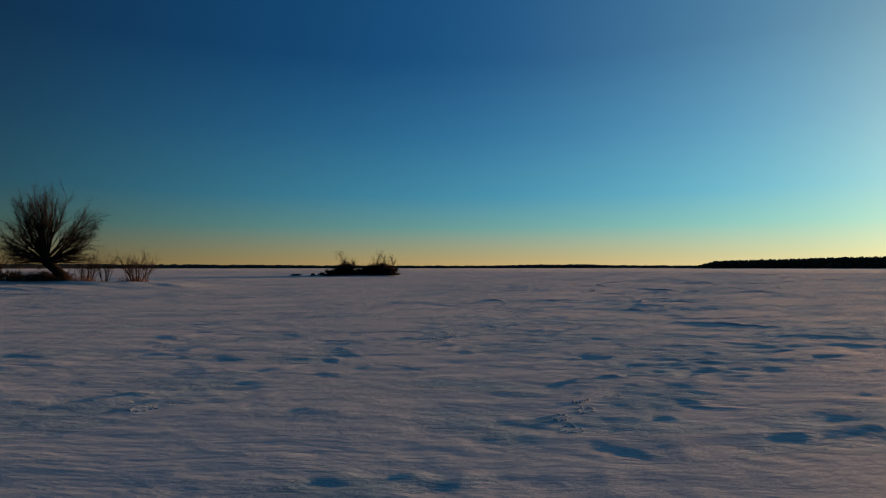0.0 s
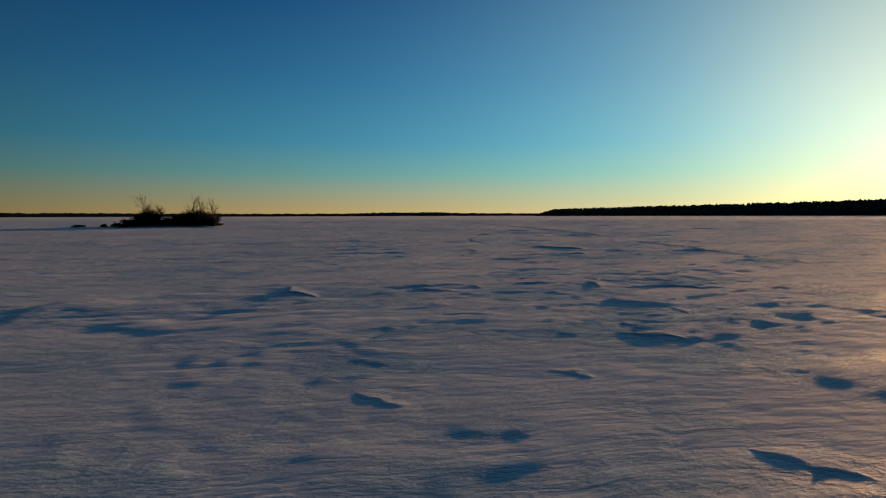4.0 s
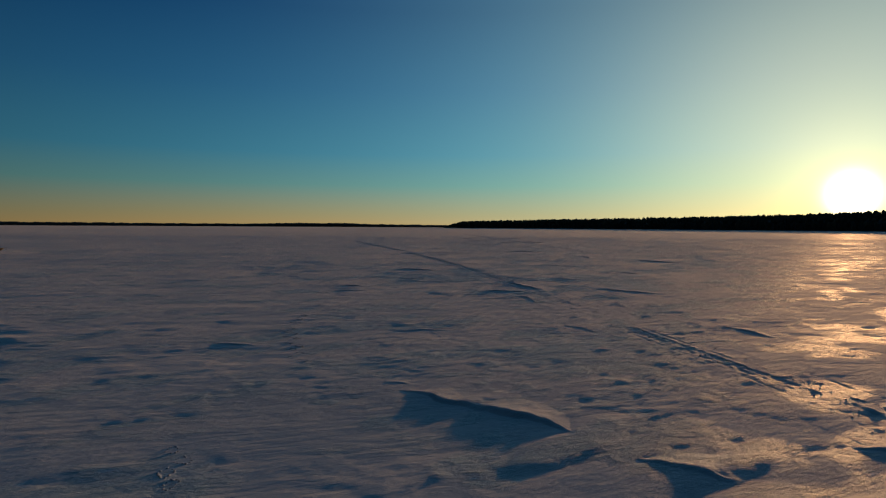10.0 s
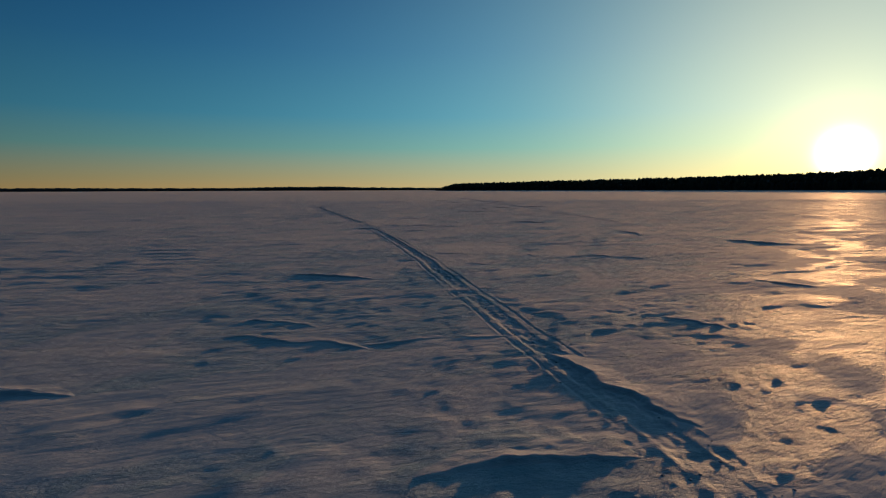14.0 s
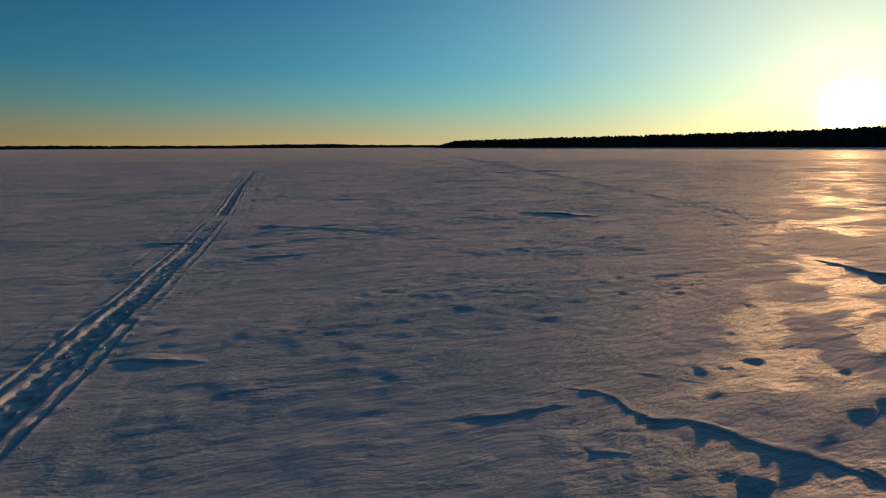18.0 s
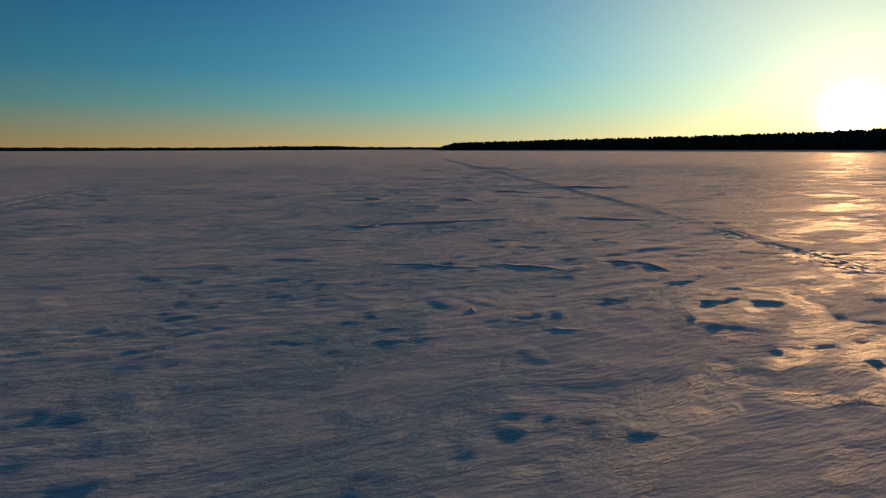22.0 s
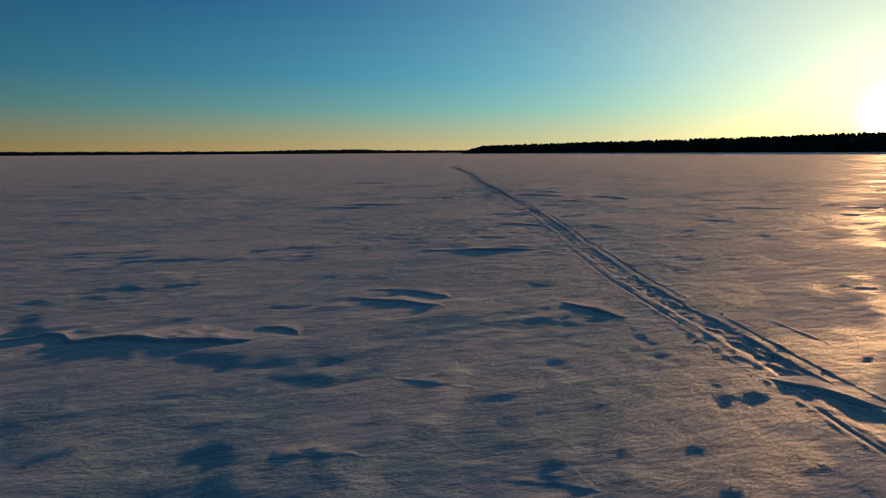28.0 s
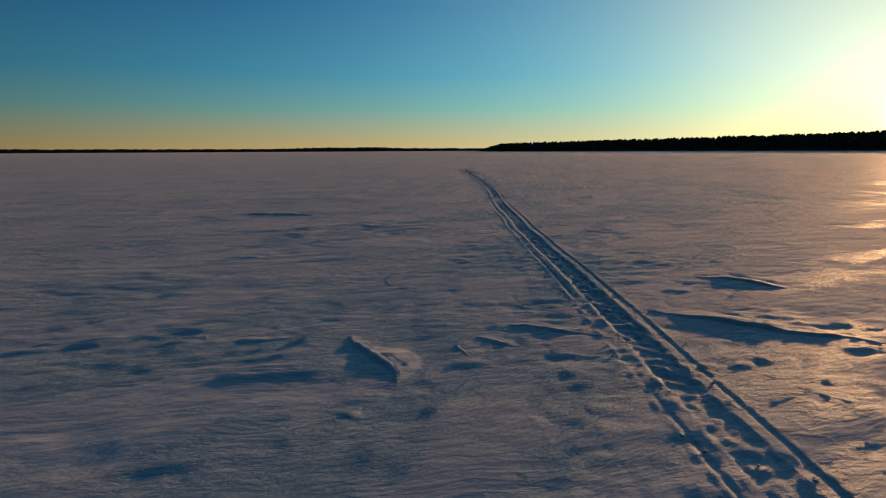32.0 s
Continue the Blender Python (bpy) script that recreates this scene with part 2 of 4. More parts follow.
# where the crust lies broken in small slabs: middle and reach
CRUMBLE_NEAR = ((-3.9, 8.3, 0.8), (10.1, 17.6, 2.6), (4.3, 11.1, 1.7), (4.1, 20.0, 1.3), (1.2, 21.8, 1.0), (5.8, 18.6, 0.5), (10.4, 27.6, 1.2), (10.1, 30.7, 1.5), (4.2, 31.3, 1.8), (8.4, 34.7, 0.4), (11.1, 35.4, 1.1), (12.2, 33.0, 1.0), (19.4, 41.1, 1.8), (12.2, 47.9, 1.3), (23.3, 51.9, 3.7))
CRUMBLE_MIDDLE = ((21.7, 63.4, 1.4), (28.5, 66.9, 1.8), (27.5, 77.4, 3.2), (37.0, 71.7, 2.0), (41.8, 82.6, 2.2), (33.3, 90.5, 2.5), (47.8, 99.7, 2.5), (39.6, 95.9, 1.2), (44.8, 92.4, 0.9), (59.2, 114.5, 2.0), (55.1, 111.5, 0.7), (50.5, 118.8, 1.9), (67.0, 127.8, 1.8), (58.8, 132.4, 2.2))
CRUMBLE_FAR = ((71.3, 145.5, 0.9), (76.7, 148.5, 1.7), (68.1, 147.6, 1.4), (80.5, 159.6, 1.5), (77.6, 166.5, 1.5), (85.6, 160.9, 2.7), (87.7, 171.3, 2.0), (84.7, 171.7, 0.9), (93.0, 190.5, 2.6), (89.4, 187.4, 1.7), (98.6, 187.3, 2.2), (98.9, 206.9, 2.8), (103.9, 202.4, 1.9), (94.1, 212.7, 1.8))


def crumble(x, y):
    """How broken the crust is: 0 to 1."""
    out = np.zeros(x.shape)
    for cx, cy, reach in CRUMBLE_NEAR + CRUMBLE_MIDDLE + CRUMBLE_FAR:
        box = (np.abs(x - cx) < 1.6 * reach) & (np.abs(y - cy) < 1.6 * reach)
        if box.any():
            px, py = x[box], y[box]
            d = np.hypot(px - cx, py - cy) / reach + 0.35 * hills(px / 0.9, py / 0.7, 26) + 0.2 * hills(px / 0.3, py / 0.25, 27)
            out[box] = np.maximum(out[box], smooth(1.15, 0.55, d))
    return out


def along(points, x, y):
    """Distance across and way along a line of points, smoothed."""
    pts = np.array(points, float)
    for _ in range(2):
        mid = np.empty((2 * len(pts) - 2, 2))
        mid[0::2], mid[1::2] = 0.75 * pts[:-1] + 0.25 * pts[1:], 0.25 * pts[:-1] + 0.75 * pts[1:]
        pts = np.vstack([pts[:1], mid, pts[-1:]])
    best, side, way, done = np.full(x.shape, 1e9), np.zeros(x.shape), np.zeros(x.shape), 0.0
    for p, q in zip(pts[:-1], pts[1:]):
        d = q - p
        length = float(np.hypot(*d))
        if length < 1e-6:
            continue
        d = d / length
        s = np.clip((x - p[0]) * d[0] + (y - p[1]) * d[1], 0, length)
        far = np.hypot(x - p[0] - s * d[0], y - p[1] - s * d[1])
        near = far < best
        best = np.where(near, far, best)
        side = np.where(near, np.sign((x - p[0]) * d[1] - (y - p[1]) * d[0]) * far, side)
        way = np.where(near, done + s, way)
        done += length
    return side, way


def track_form(w, s, way, seed, worn, deep):
    """What a passing snowmobile leaves, over the way across and along it."""
    w = w + 0.05 * hills(s * 0.35, s * 0, seed)
    clear = smooth(-0.80 - worn, 0.35 - worn, hills(s * 0.16, 0 * s, seed + 1) + 0.3 * hills(s * 0.6, 0 * s, seed + 2))
    filled = smooth(-0.2, 0.7, hills(s * 0.45, w * 0.7, seed + 6))
    tread = smooth(0.27, 0.20, np.abs(w))
    skis = np.exp(-(((np.abs(w) - 0.50) / 0.032) ** 2)) * smooth(-0.5, 0.1, hills(s * 0.3, np.sign(w), seed + 5))
    berm = 0.7 * np.exp(-(((np.abs(w) - 0.585) / 0.05) ** 2)) + np.exp(-(((np.abs(w) - 0.32) / 0.05) ** 2))
    lumps = hills(w * 9, s * 8, seed + 3)
    lugs = np.sin(s * 2 * np.pi / 0.15 + 1.5 * hills(w * 3, s * 1.5, seed + 7))
    dz = -0.040 * tread * (1 - 0.6 * filled) * (1 + 1.1 * lumps) - 0.030 * skis
    dz = dz + 0.016 * berm * (0.6 + 1.2 * hills(s * 4.5, w * 4, seed + 4)) + tread * 0.006 * lugs * (1 - filled)
    return np.interp(way, *deep) * clear * dz * smooth(0, 12, way)


def near_track(points, x, y):
    """How far a spot lies from a track's middle, for all that is near it."""
    out = np.full(x.shape, 9.0)
    pts = np.array(points)
    box = (x > pts[:, 0].min() - 3) & (x < pts[:, 0].max() + 3) & (y > pts[:, 1].min() - 3) & (y < pts[:, 1].max() + 3)
    if box.any():
        side, way = along(points, x[box], y[box])
        out[box] = np.where((way > 1.2) & (way < way.max() - 1.2), np.abs(side), 9.0)
    return out


def winds(x, y):
    ca, sa = math.cos(WIND), math.sin(WIND)
    a, b = x * ca + y * sa, -x * sa + y * ca  # a runs along the ripples, b across them
    return a, b, hills(a / 5.0, b / 3.6, 11), hills(a / 4.1, b / 4.4, 12), hills(a / 1.3, b / 1.0, 13), hills(a / 1.1, b / 1.2, 14)


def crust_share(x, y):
    """Where the soft snow is blown off and the blue, part crust, part shade, is laid: 0 to 1."""
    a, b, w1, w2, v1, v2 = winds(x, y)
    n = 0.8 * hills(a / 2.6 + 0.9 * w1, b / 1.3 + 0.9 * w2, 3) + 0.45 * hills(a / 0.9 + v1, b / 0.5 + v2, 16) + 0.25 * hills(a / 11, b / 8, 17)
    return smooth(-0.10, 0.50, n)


def crust_with_shade(x, y):
    """As the snow's material takes it: scoured and broken crust alike, and the shade-like blue with them."""
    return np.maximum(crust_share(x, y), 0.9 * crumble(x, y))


def relief(x, y):
    """Height of the snow over the ice."""
    a, b, w1, w2, v1, v2 = winds(x, y)
    bare = crust_share(x, y)
    z = 0.034 * hills(a / 15, b / 9, 1) + 0.014 * hills(a / 5.5, b / 3.0, 2)
    # wind-cut crests, sharp on top, in patches
    step = hills(a / 3.6 + 0.8 * w1 + 0.25 * v1, b / 1.15 + 0.9 * w2 + 0.25 * v2, 22) + 0.30 * hills(a / 0.75, b / 0.26, 31)
    z = z + 0.030 * smooth(0.05, 0.60, step) * smooth(-0.3, 0.4, hills(a / 10, b / 7, 23))
    step = hills(a / 1.5 + 0.5 * w2 + 0.35 * v1, b / 0.48 + 0.6 * w1 + 0.35 * v2, 24) + 0.35 * hills(a / 0.42, b / 0.16, 30)
    z = z + 0.013 * smooth(0.15, 0.50, step) * smooth(-0.25, 0.4, hills(a / 5.2, b / 4.0, 25))
    z = z - 0.013 * bare
    shard = hills(a / 0.95 + 0.5 * v1 + w1, b / 0.40 + 0.6 * v2, 5)
    z = z + (0.12 + 0.88 * bare) * 0.009 * smooth(0.15, 0.45, shard) * (1 - 0.2 * smooth(0.45, 1.0, shard))
    # curved fields of ripples
    field = smooth(0.0, 0.4, hills(a / 4.2 + 3, b / 2.7, 7) + 0.25 * v2)
    ripple = 1 - np.abs(hills(a / 1.0 + 1.6 * w1 + 0.4 * v1, b / 0.24 + 3.2 * w2 + 0.35 * v1, 8))
    z = z + 0.010 * field * (ripple**2 - 0.35)
    # trampled, broken crust
    broken = smooth(0.2, 0.6, hills(a / 3.4, b / 2.6 + 9, 10) + 0.2 * v1)
    chip = hills(x / 0.22 + 0.6 * v1, y / 0.16 + 0.6 * v2, 9)
    z = z + (0.04 + 0.4 * bare + broken) * 0.007 * np.sign(chip) * np.abs(chip) ** 1.3
    # lumps and sharp crests where the crust is broken up
    rough = smooth(0.30, 0.55, hills(a / 3.8 + 5, b / 2.9, 18) + 0.25 * v2 + 0.15 * bare)
    crest = hills(a / 0.50 + 0.7 * v1, b / 0.22 + 1.1 * v2, 19) + 0.3 * hills(x / 0.7, y / 0.7, 20)
    z = z + 0.010 * rough * smooth(0.10, 0.55, crest)
    z = z + 0.0030 * (0.3 + bare) * hills(a / 0.17, b / 0.12, 15)
    slabs = crumble(x, y)
    z = z + slabs * 0.009 * smooth(0.05, 0.50, hills(a / 0.48 + 0.8 * v1, b / 0.19 + 0.9 * v2, 29))
    for cx, cy, w, d, h in BANKS:
        r = ((x - cx) / w) ** 2 + ((y - cy) / d) ** 2 + 0.25 * hills(x / 3.0, y / 2.0, 21)
        z = z + h * smooth(1.15, 0.35, r)
    return z


def grid_mesh(name, x, y, z, mat, bare=None):
    """A sheet over arrays of rows and columns."""
    rows, cols = x.shape
    mesh = bpy.data.meshes.new(name)
    k = np.arange(rows * cols, dtype=np.int32).reshape(rows, cols)
    quads = np.stack([k[:-1, :-1], k[:-1, 1:], k[1:, 1:], k[1:, :-1]], -1).reshape(-1, 4)
    mesh.vertices.add(rows * cols)
    mesh.vertices.foreach_set("co", np.stack([x, y, z], -1).astype(np.float32).ravel())
    mesh.loops.add(quads.size)
    mesh.loops.foreach_set("vertex_index", quads.ravel())
    mesh.polygons.add(len(quads))
    mesh.polygons.foreach_set("loop_start", np.arange(0, quads.size, 4, dtype=np.int32))
    mesh.update(calc_edges=True)
    mesh.polygons.foreach_set("use_smooth", np.ones(len(quads), bool))
    mesh.materials.append(mat)
    if bare is not None:
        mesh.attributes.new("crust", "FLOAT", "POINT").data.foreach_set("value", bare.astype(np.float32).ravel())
    return mesh


def spread(inner_a, inner_b, step, far, growth):
    """Steps that are even between two values and grow outside them."""
    middle = np.arange(inner_a, inner_b + step / 2, step)
    out, gap, at = [], step, 0.0
    while at < far:
        gap *= growth
        at += gap
        out.append(at)
    out = np.array(out)
    return np.concatenate([inner_a - out[::-1], middle, middle[-1] + out])


HEADING = radians(27.5)  # the axis of the flight over the ice


def way_off(s):
    """How far the flight runs beside its axis, at a way along it."""
    return np.interp(s, (0, 30, 55, 85, 250), (0.0, -7.5, -8.0, -5.5, -5.0))


def make_ground():
    s = spread(3.0, 246.0, 0.095, 4300, 1.07)
    gap, at, half = 0.10, 5.0, list(np.arange(0.05, 5.0, 0.10))
    while at < 4300:
        at += gap
        half.append(at)
        gap *= 1.024 if gap < 0.6 else 1.12
    u = np.concatenate([-np.array(half)[::-1], half])
    ss, uu = np.meshgrid(s, u, indexing="ij")
    uu = uu + way_off(ss)
    x = ss * math.sin(HEADING) + uu * math.cos(HEADING)
    y = ss * math.cos(HEADING) - uu * math.sin(HEADING)
    near = smooth(900, 120, np.hypot(x - 50, y - 110))
    z = relief(x, y) * near
    for line in (TRACK_ONE, TRACK_TWO):
        z = z - 0.10 * smooth(1.15, 0.90, near_track(line, x, y))
    ob = new("ground", grid_mesh("ground", x, y, z, SNOW, crust_with_shade(x, y)))
    return tagged(ob, "frozen lake under wind-packed snow with ripples and old tracks", "snow field", kind="structure")


ground = make_ground()


def height(x, y):
    return float(relief(np.array([float(x)]), np.array([float(y)]))[0])


# ---- builders of things ----
def part(name, mesh, mat, parent, label="", kind=""):
    ob = new(name, mesh)
    if not mesh.materials:
        mesh.materials.append(mat)
    ob.parent = parent
    if label or kind:
        tagged(ob, label, kind=kind)
    return ob


def snowmobile_track(points, seed, worn, begun, deep, label):
    """A strip of snow along a line, pressed by a belt and two skis."""
    pts = np.array(points, float)
    for _ in range(3):
        mid = np.empty((2 * len(pts) - 2, 2))
        mid[0::2], mid[1::2] = 0.75 * pts[:-1] + 0.25 * pts[1:], 0.25 * pts[:-1] + 0.75 * pts[1:]
        pts = np.vstack([pts[:1], mid, pts[-1:]])
    legs = np.hypot(*np.diff(pts, axis=0).T)
    way = np.concatenate([[0], np.cumsum(legs)])
    s = np.arange(0, way[-1], 0.07)
    cx, cy = np.interp(s, way, pts[:, 0]), np.interp(s, way, pts[:, 1])
    dx, dy = np.gradient(cx, s), np.gradient(cy, s)
    side = np.concatenate([np.linspace(-1.9, -0.70, 10), np.linspace(-0.66, 0.66, 41), np.linspace(0.70, 1.9, 10)])
    ss, ww = np.meshgrid(s, side, indexing="ij")
    x, y = cx[:, None] + dy[:, None] * ww, cy[:, None] - dx[:, None] * ww
    z = relief(x, y) + track_form(ww, ss + begun, ss, seed, worn, deep) - 0.05 * smooth(-0.15, 0.30, np.abs(ww) - 1.55 - 0.20 * hills(ss * 0.9, np.sign(ww), seed + 9)) + 0.002
    # the belt bed is set bluer, by the same crust-and-shade tint
    bare = np.clip(crust_with_shade(x, y) + 0.25 * smooth(0.30, 0.18, np.abs(ww)), 0, 1)
    track = new("snowmobile_track")
    track.location = (cx[0], cy[0], 0)
    cuts = [0, 11, 20, 40, 49, len(side) - 1]
    for name, i, j in zip(("snow_shoulder", "ski_rut", "belt_bed", "ski_rut", "snow_shoulder"), cuts[:-1], cuts[1:]):
        k = slice(i, j + 1)
        part(name, grid_mesh(name, x[:, k] - cx[0], y[:, k] - cy[0], z[:, k], SNOW, bare[:, k]), SNOW, track)
    return tagged(track, label, "track", "tracks over the lake")


snowmobile_track(TRACK_ONE, 31, 0.20, 20, ((0, 45, 56, 90, 150), (0.45, 0.42, 0.85, 0.80, 0.5)), "old snowmobile track half filled with drifted snow")
snowmobile_track(TRACK_TWO, 41, 0.25, 0, ((0, 60, 85, 105, 200), (0.35, 0.42, 0.60, 0.90, 0.6)), "long snowmobile track with a rough belt bed and ski lines")


def tube_mesh(name, runs, mat, sides=4):
    """Tapered round rods in one mesh. Each run: points and radii."""
    verts, faces = [], []
    for points, radii in runs:
        base = len(verts)
        pts = [Vector(p) for p in points]
        for i, p in enumerate(pts):
            ahead = (pts[min(i + 1, len(pts) - 1)] - pts[max(i - 1, 0)]).normalized()
            side = ahead.cross(Vector((0.31, 0.77, 0.55))).normalized()
            up = ahead.cross(side)
            for k in range(sides):
                t = 2 * math.pi * k / sides
                verts.append(p + (side * math.cos(t) + up * math.sin(t)) * radii[i])
        for i in range(len(pts) - 1):
            for k in range(sides):
                a, b = base + i * sides + k, base + i * sides + (k + 1) % sides
                faces.append((a, b, b + sides, a + sides))
        faces.append(tuple(base + (len(pts) - 1) * sides + k for k in range(sides)))
        faces.append(tuple(base + k for k in reversed(range(sides))))
    mesh = bpy.data.meshes.new(name)
    mesh.from_pydata(verts, [], faces)
    mesh.polygons.foreach_set("use_smooth", np.ones(len(mesh.polygons), bool))
    mesh.materials.append(mat)
    return mesh


def bough(rng, start, way, length, radius, steps, rise, wander, tip=0.25):
    """One bent branch: points and radii."""
    points, radii, way = [Vector(start)], [radius], Vector(way).normalized()
    for i in range(steps):
        way = (way + Vector((rng.gauss(0, wander), rng.gauss(0, wander), rng.gauss(0, wander) + rise))).normalized()
        points.append(points[-1] + way * (length / steps))
        radii.append(radius * (1 - (1 - tip) * (i + 1) / steps))
    return points, radii


def forks(rng, run, count, spread_to, length, radius, steps, rise, wander, first=0.25):
    """Side branches off a run."""
    points, radii = run
    out = []
    for i in range(count):
        t = (first + (1 - first) * (i + rng.random()) / count) * (len(points) - 1)
        k = min(int(t), len(points) - 2)
        spot = points[k].lerp(points[k + 1], t - k)
        ahead = (points[k + 1] - points[k]).normalized()
        off = Vector((rng.gauss(0, 1), rng.gauss(0, 1), rng.gauss(0, 1)))
        off = (off - ahead * off.dot(ahead)).normalized()
        way = ahead + off * spread_to * rng.uniform(0.6, 1.3)
        out.append(bough(rng, spot, way, length * rng.uniform(0.6, 1.2) * (1.15 - 0.5 * t / len(points)), min(radius, radii[k] * 0.8), steps, rise, wander))
    return out


def willow(x, y):
    """A leaning pollard willow, bare, with a wide fan of limbs."""
    rng = random.Random(7)
    tree = new("willow_tree")
    base = Vector((x, y, height(x, y) - 0.1))
    tree.location = base
    trunk = [Vector((0.75, 0, 0)), Vector((0.45, 0, 0.5)), Vector((-0.15, 0.05, 1.15)), Vector((-0.85, 0.05, 1.8)), Vector((-1.35, 0, 2.3))]
    part("trunk", tube_mesh("trunk", [(trunk, (0.80, 0.56, 0.48, 0.55, 0.42))], BARK, 9), BARK, tree, "thick leaning trunk with dark furrowed bark")
    count = 62
    for i in range(count):
        # limbs spread like a fan from the knobbed head and end on a round crown
        tilt = radians(-100 + 192 * (i + rng.uniform(0.2, 0.8)) / count)
        way = Vector((math.sin(tilt), rng.uniform(-0.5, 0.5), math.cos(tilt))).normalized()
        start = trunk[3].lerp(trunk[4], rng.uniform(0.0, 1.0))
        length = float(np.interp(abs(tilt), (0.0, 0.35, 0.7, 1.0, 1.3, 1.75), (6.6, 6.6, 6.3, 5.2, 4.0, 3.0))) * rng.uniform(0.88, 1.04)
        limb = bough(rng, start, way, length, rng.uniform(0.07, 0.13) * (0.55 + 0.45 * length / 7), 9, 0.012, 0.065, 0.14)
        second = forks(rng, limb, 8, 0.42, 2.6 * length / 7, 0.045, 6, 0.012, 0.07, 0.20)
        third = [r for b in second for r in forks(rng, b, 6, 0.55, 1.0, 0.017, 3, 0.02, 0.09, 0.25)]
        fine = [r for b in third for r in forks(rng, b, 3, 0.55, 0.55, 0.009, 2, 0.02, 0.11, 0.1)]
        wood = part("limb", tube_mesh("limb", [limb] + second, BARK, 5), BARK, tree)
        part("twigs", tube_mesh("twigs", third + fine, TWIG, 3), TWIG, wood, "dense bare grey-brown twigs", "stuff")
    return tagged(tree, "large bare willow leaning over the snowy bank", "tree")


def bush(x, y, tall, wide, stems, seed, name="willow_bush", label="bare brown willow bush standing in snow", thick=1.0, lean=0.0, group=""):
    rng = random.Random(seed)
    thing = new(name)
    thing.location = (x, y, height(x, y) - 0.05)
    main, rest = [], []
    for i in range(stems):
        r = wide * 0.35 * math.sqrt(rng.random())
        t = rng.uniform(0, 2 * math.pi)
        foot = Vector((r * math.cos(t), r * math.sin(t), 0))
        way = Vector((math.cos(t) * wide / tall * rng.uniform(0.1, 0.75) + lean, math.sin(t) * wide / tall * 0.5, 1))
        run = bough(rng, foot, way, tall * rng.uniform(0.55, 1.05), 0.028 * thick * rng.uniform(0.7, 1.3), 5, 0.03, 0.07, 0.3)
        side = forks(rng, run, 7, 0.6, tall * 0.42, 0.014 * thick, 3, 0.05, 0.1, 0.2)
        fine = [q for b in side for q in forks(rng, b, 3, 0.6, tall * 0.2, 0.008 * thick, 2, 0.04, 0.12, 0.2)]
        if thick < 2:
            stem = part("stem", tube_mesh("stem", [run], BARK, 5), BARK, thing)
            part("twigs", tube_mesh("twigs", side + fine, TWIG, 3), TWIG, stem, kind="stuff")
        else:
            main.append(run)
            rest += side + fine
    if main:
        part("brushwood", tube_mesh("brushwood", main, BARK, 4), BARK, thing, "thick tangled dark stems", "stuff")
        part("twigs", tube_mesh("twigs", rest, TWIG, 3), TWIG, thing, "fine bare twigs", "stuff")
    return tagged(thing, label, "bush", group)


def small_tree(x, y, tall, seed, label, lean=0.0):
    rng = random.Random(seed)
    tree = new("small_tree")
    tree.location = (x, y, height(x, y) - 0.05)
    trunk = bough(rng, (0, 0, 0), (lean, 0, 1), tall * 0.8, 0.09, 7, 0.03, 0.09, 0.3)
    limbs = forks(rng, trunk, 9, 0.75, tall * 0.42, 0.045, 4, 0.10, 0.10, 0.30)
    part("trunk", tube_mesh("trunk", [trunk], BARK, 6), BARK, tree)
    for limb in limbs:
        branch = part("branch", tube_mesh("branch", [limb], BARK, 4), BARK, tree)
        fine = forks(rng, limb, 6, 0.7, tall * 0.20, 0.020, 3, 0.06, 0.12, 0.2)
        last = [r for b in fine for r in forks(rng, b, 3, 0.7, tall * 0.10, 0.012, 2, 0.05, 0.12, 0.2)]
        part("twigs", tube_mesh("twigs", fine + last, TWIG, 3), TWIG, branch, kind="stuff")
    return tagged(tree, label, "tree")


def blob_mesh(name, size, seed, mat, rough=0.35, rings=10, spokes=16, flat=0.0):
    """A lumpy closed solid."""
    verts, faces = [], []
    for i in range(rings + 1):
        f = math.pi * i / rings
        for k in range(spokes):
            t = 2 * math.pi * k / spokes
            n = Vector((math.sin(f) * math.cos(t), math.sin(f) * math.sin(t), math.cos(f)))
            r = 1 + rough * noise.noise(n * 1.7 + Vector((seed * 3.1, seed, 0))) + 0.4 * rough * noise.noise(n * 4.5 + Vector((0, seed * 2.3, seed)))
            verts.append((n.x * r * size[0], n.y * r * size[1], max(n.z * r, -flat) * size[2]))
    for i in range(rings):
        for k in range(spokes):
            a, b = i * spokes + k, i * spokes + (k + 1) % spokes
            faces.append((a, a + spokes, b + spokes, b))
    mesh = bpy.data.meshes.new(name)
    mesh.from_pydata(verts, [], faces)
    mesh.polygons.foreach_set("use_smooth", np.ones(len(mesh.polygons), bool))
    mesh.materials.append(mat)
    return mesh


def rock(x, y, size, seed):
    ob = new("shore_rock", blob_mesh("shore_rock", size, seed, ROCK, 0.5, 10, 14, 0.3))
    ob.location = (x, y, height(x, y) + 0.05)
    return tagged(ob, "low dark boulder half sunk in lake snow", "rock", "boulders by the islet")


def tufts(name, spots, tall, per, seed, label):
    """Dry stalks in clumps, one mesh."""
    rng = random.Random(seed)
    runs = []
    for x, y, r in spots:
        for _ in range(per):
            px, py = x + rng.gauss(0, r), y + rng.gauss(0, r * 0.5)
            runs.append(bough(rng, (px, py, height(px, py) - 0.03), (rng.gauss(0, 0.25), rng.gauss(0, 0.25), 1), tall * rng.uniform(0.5, 1.2), 0.012, 2, -0.05, 0.1, 0.3))
    ob = new(name, tube_mesh(name, runs, REED, 3))
    return tagged(ob, label, "reeds", kind="stuff")


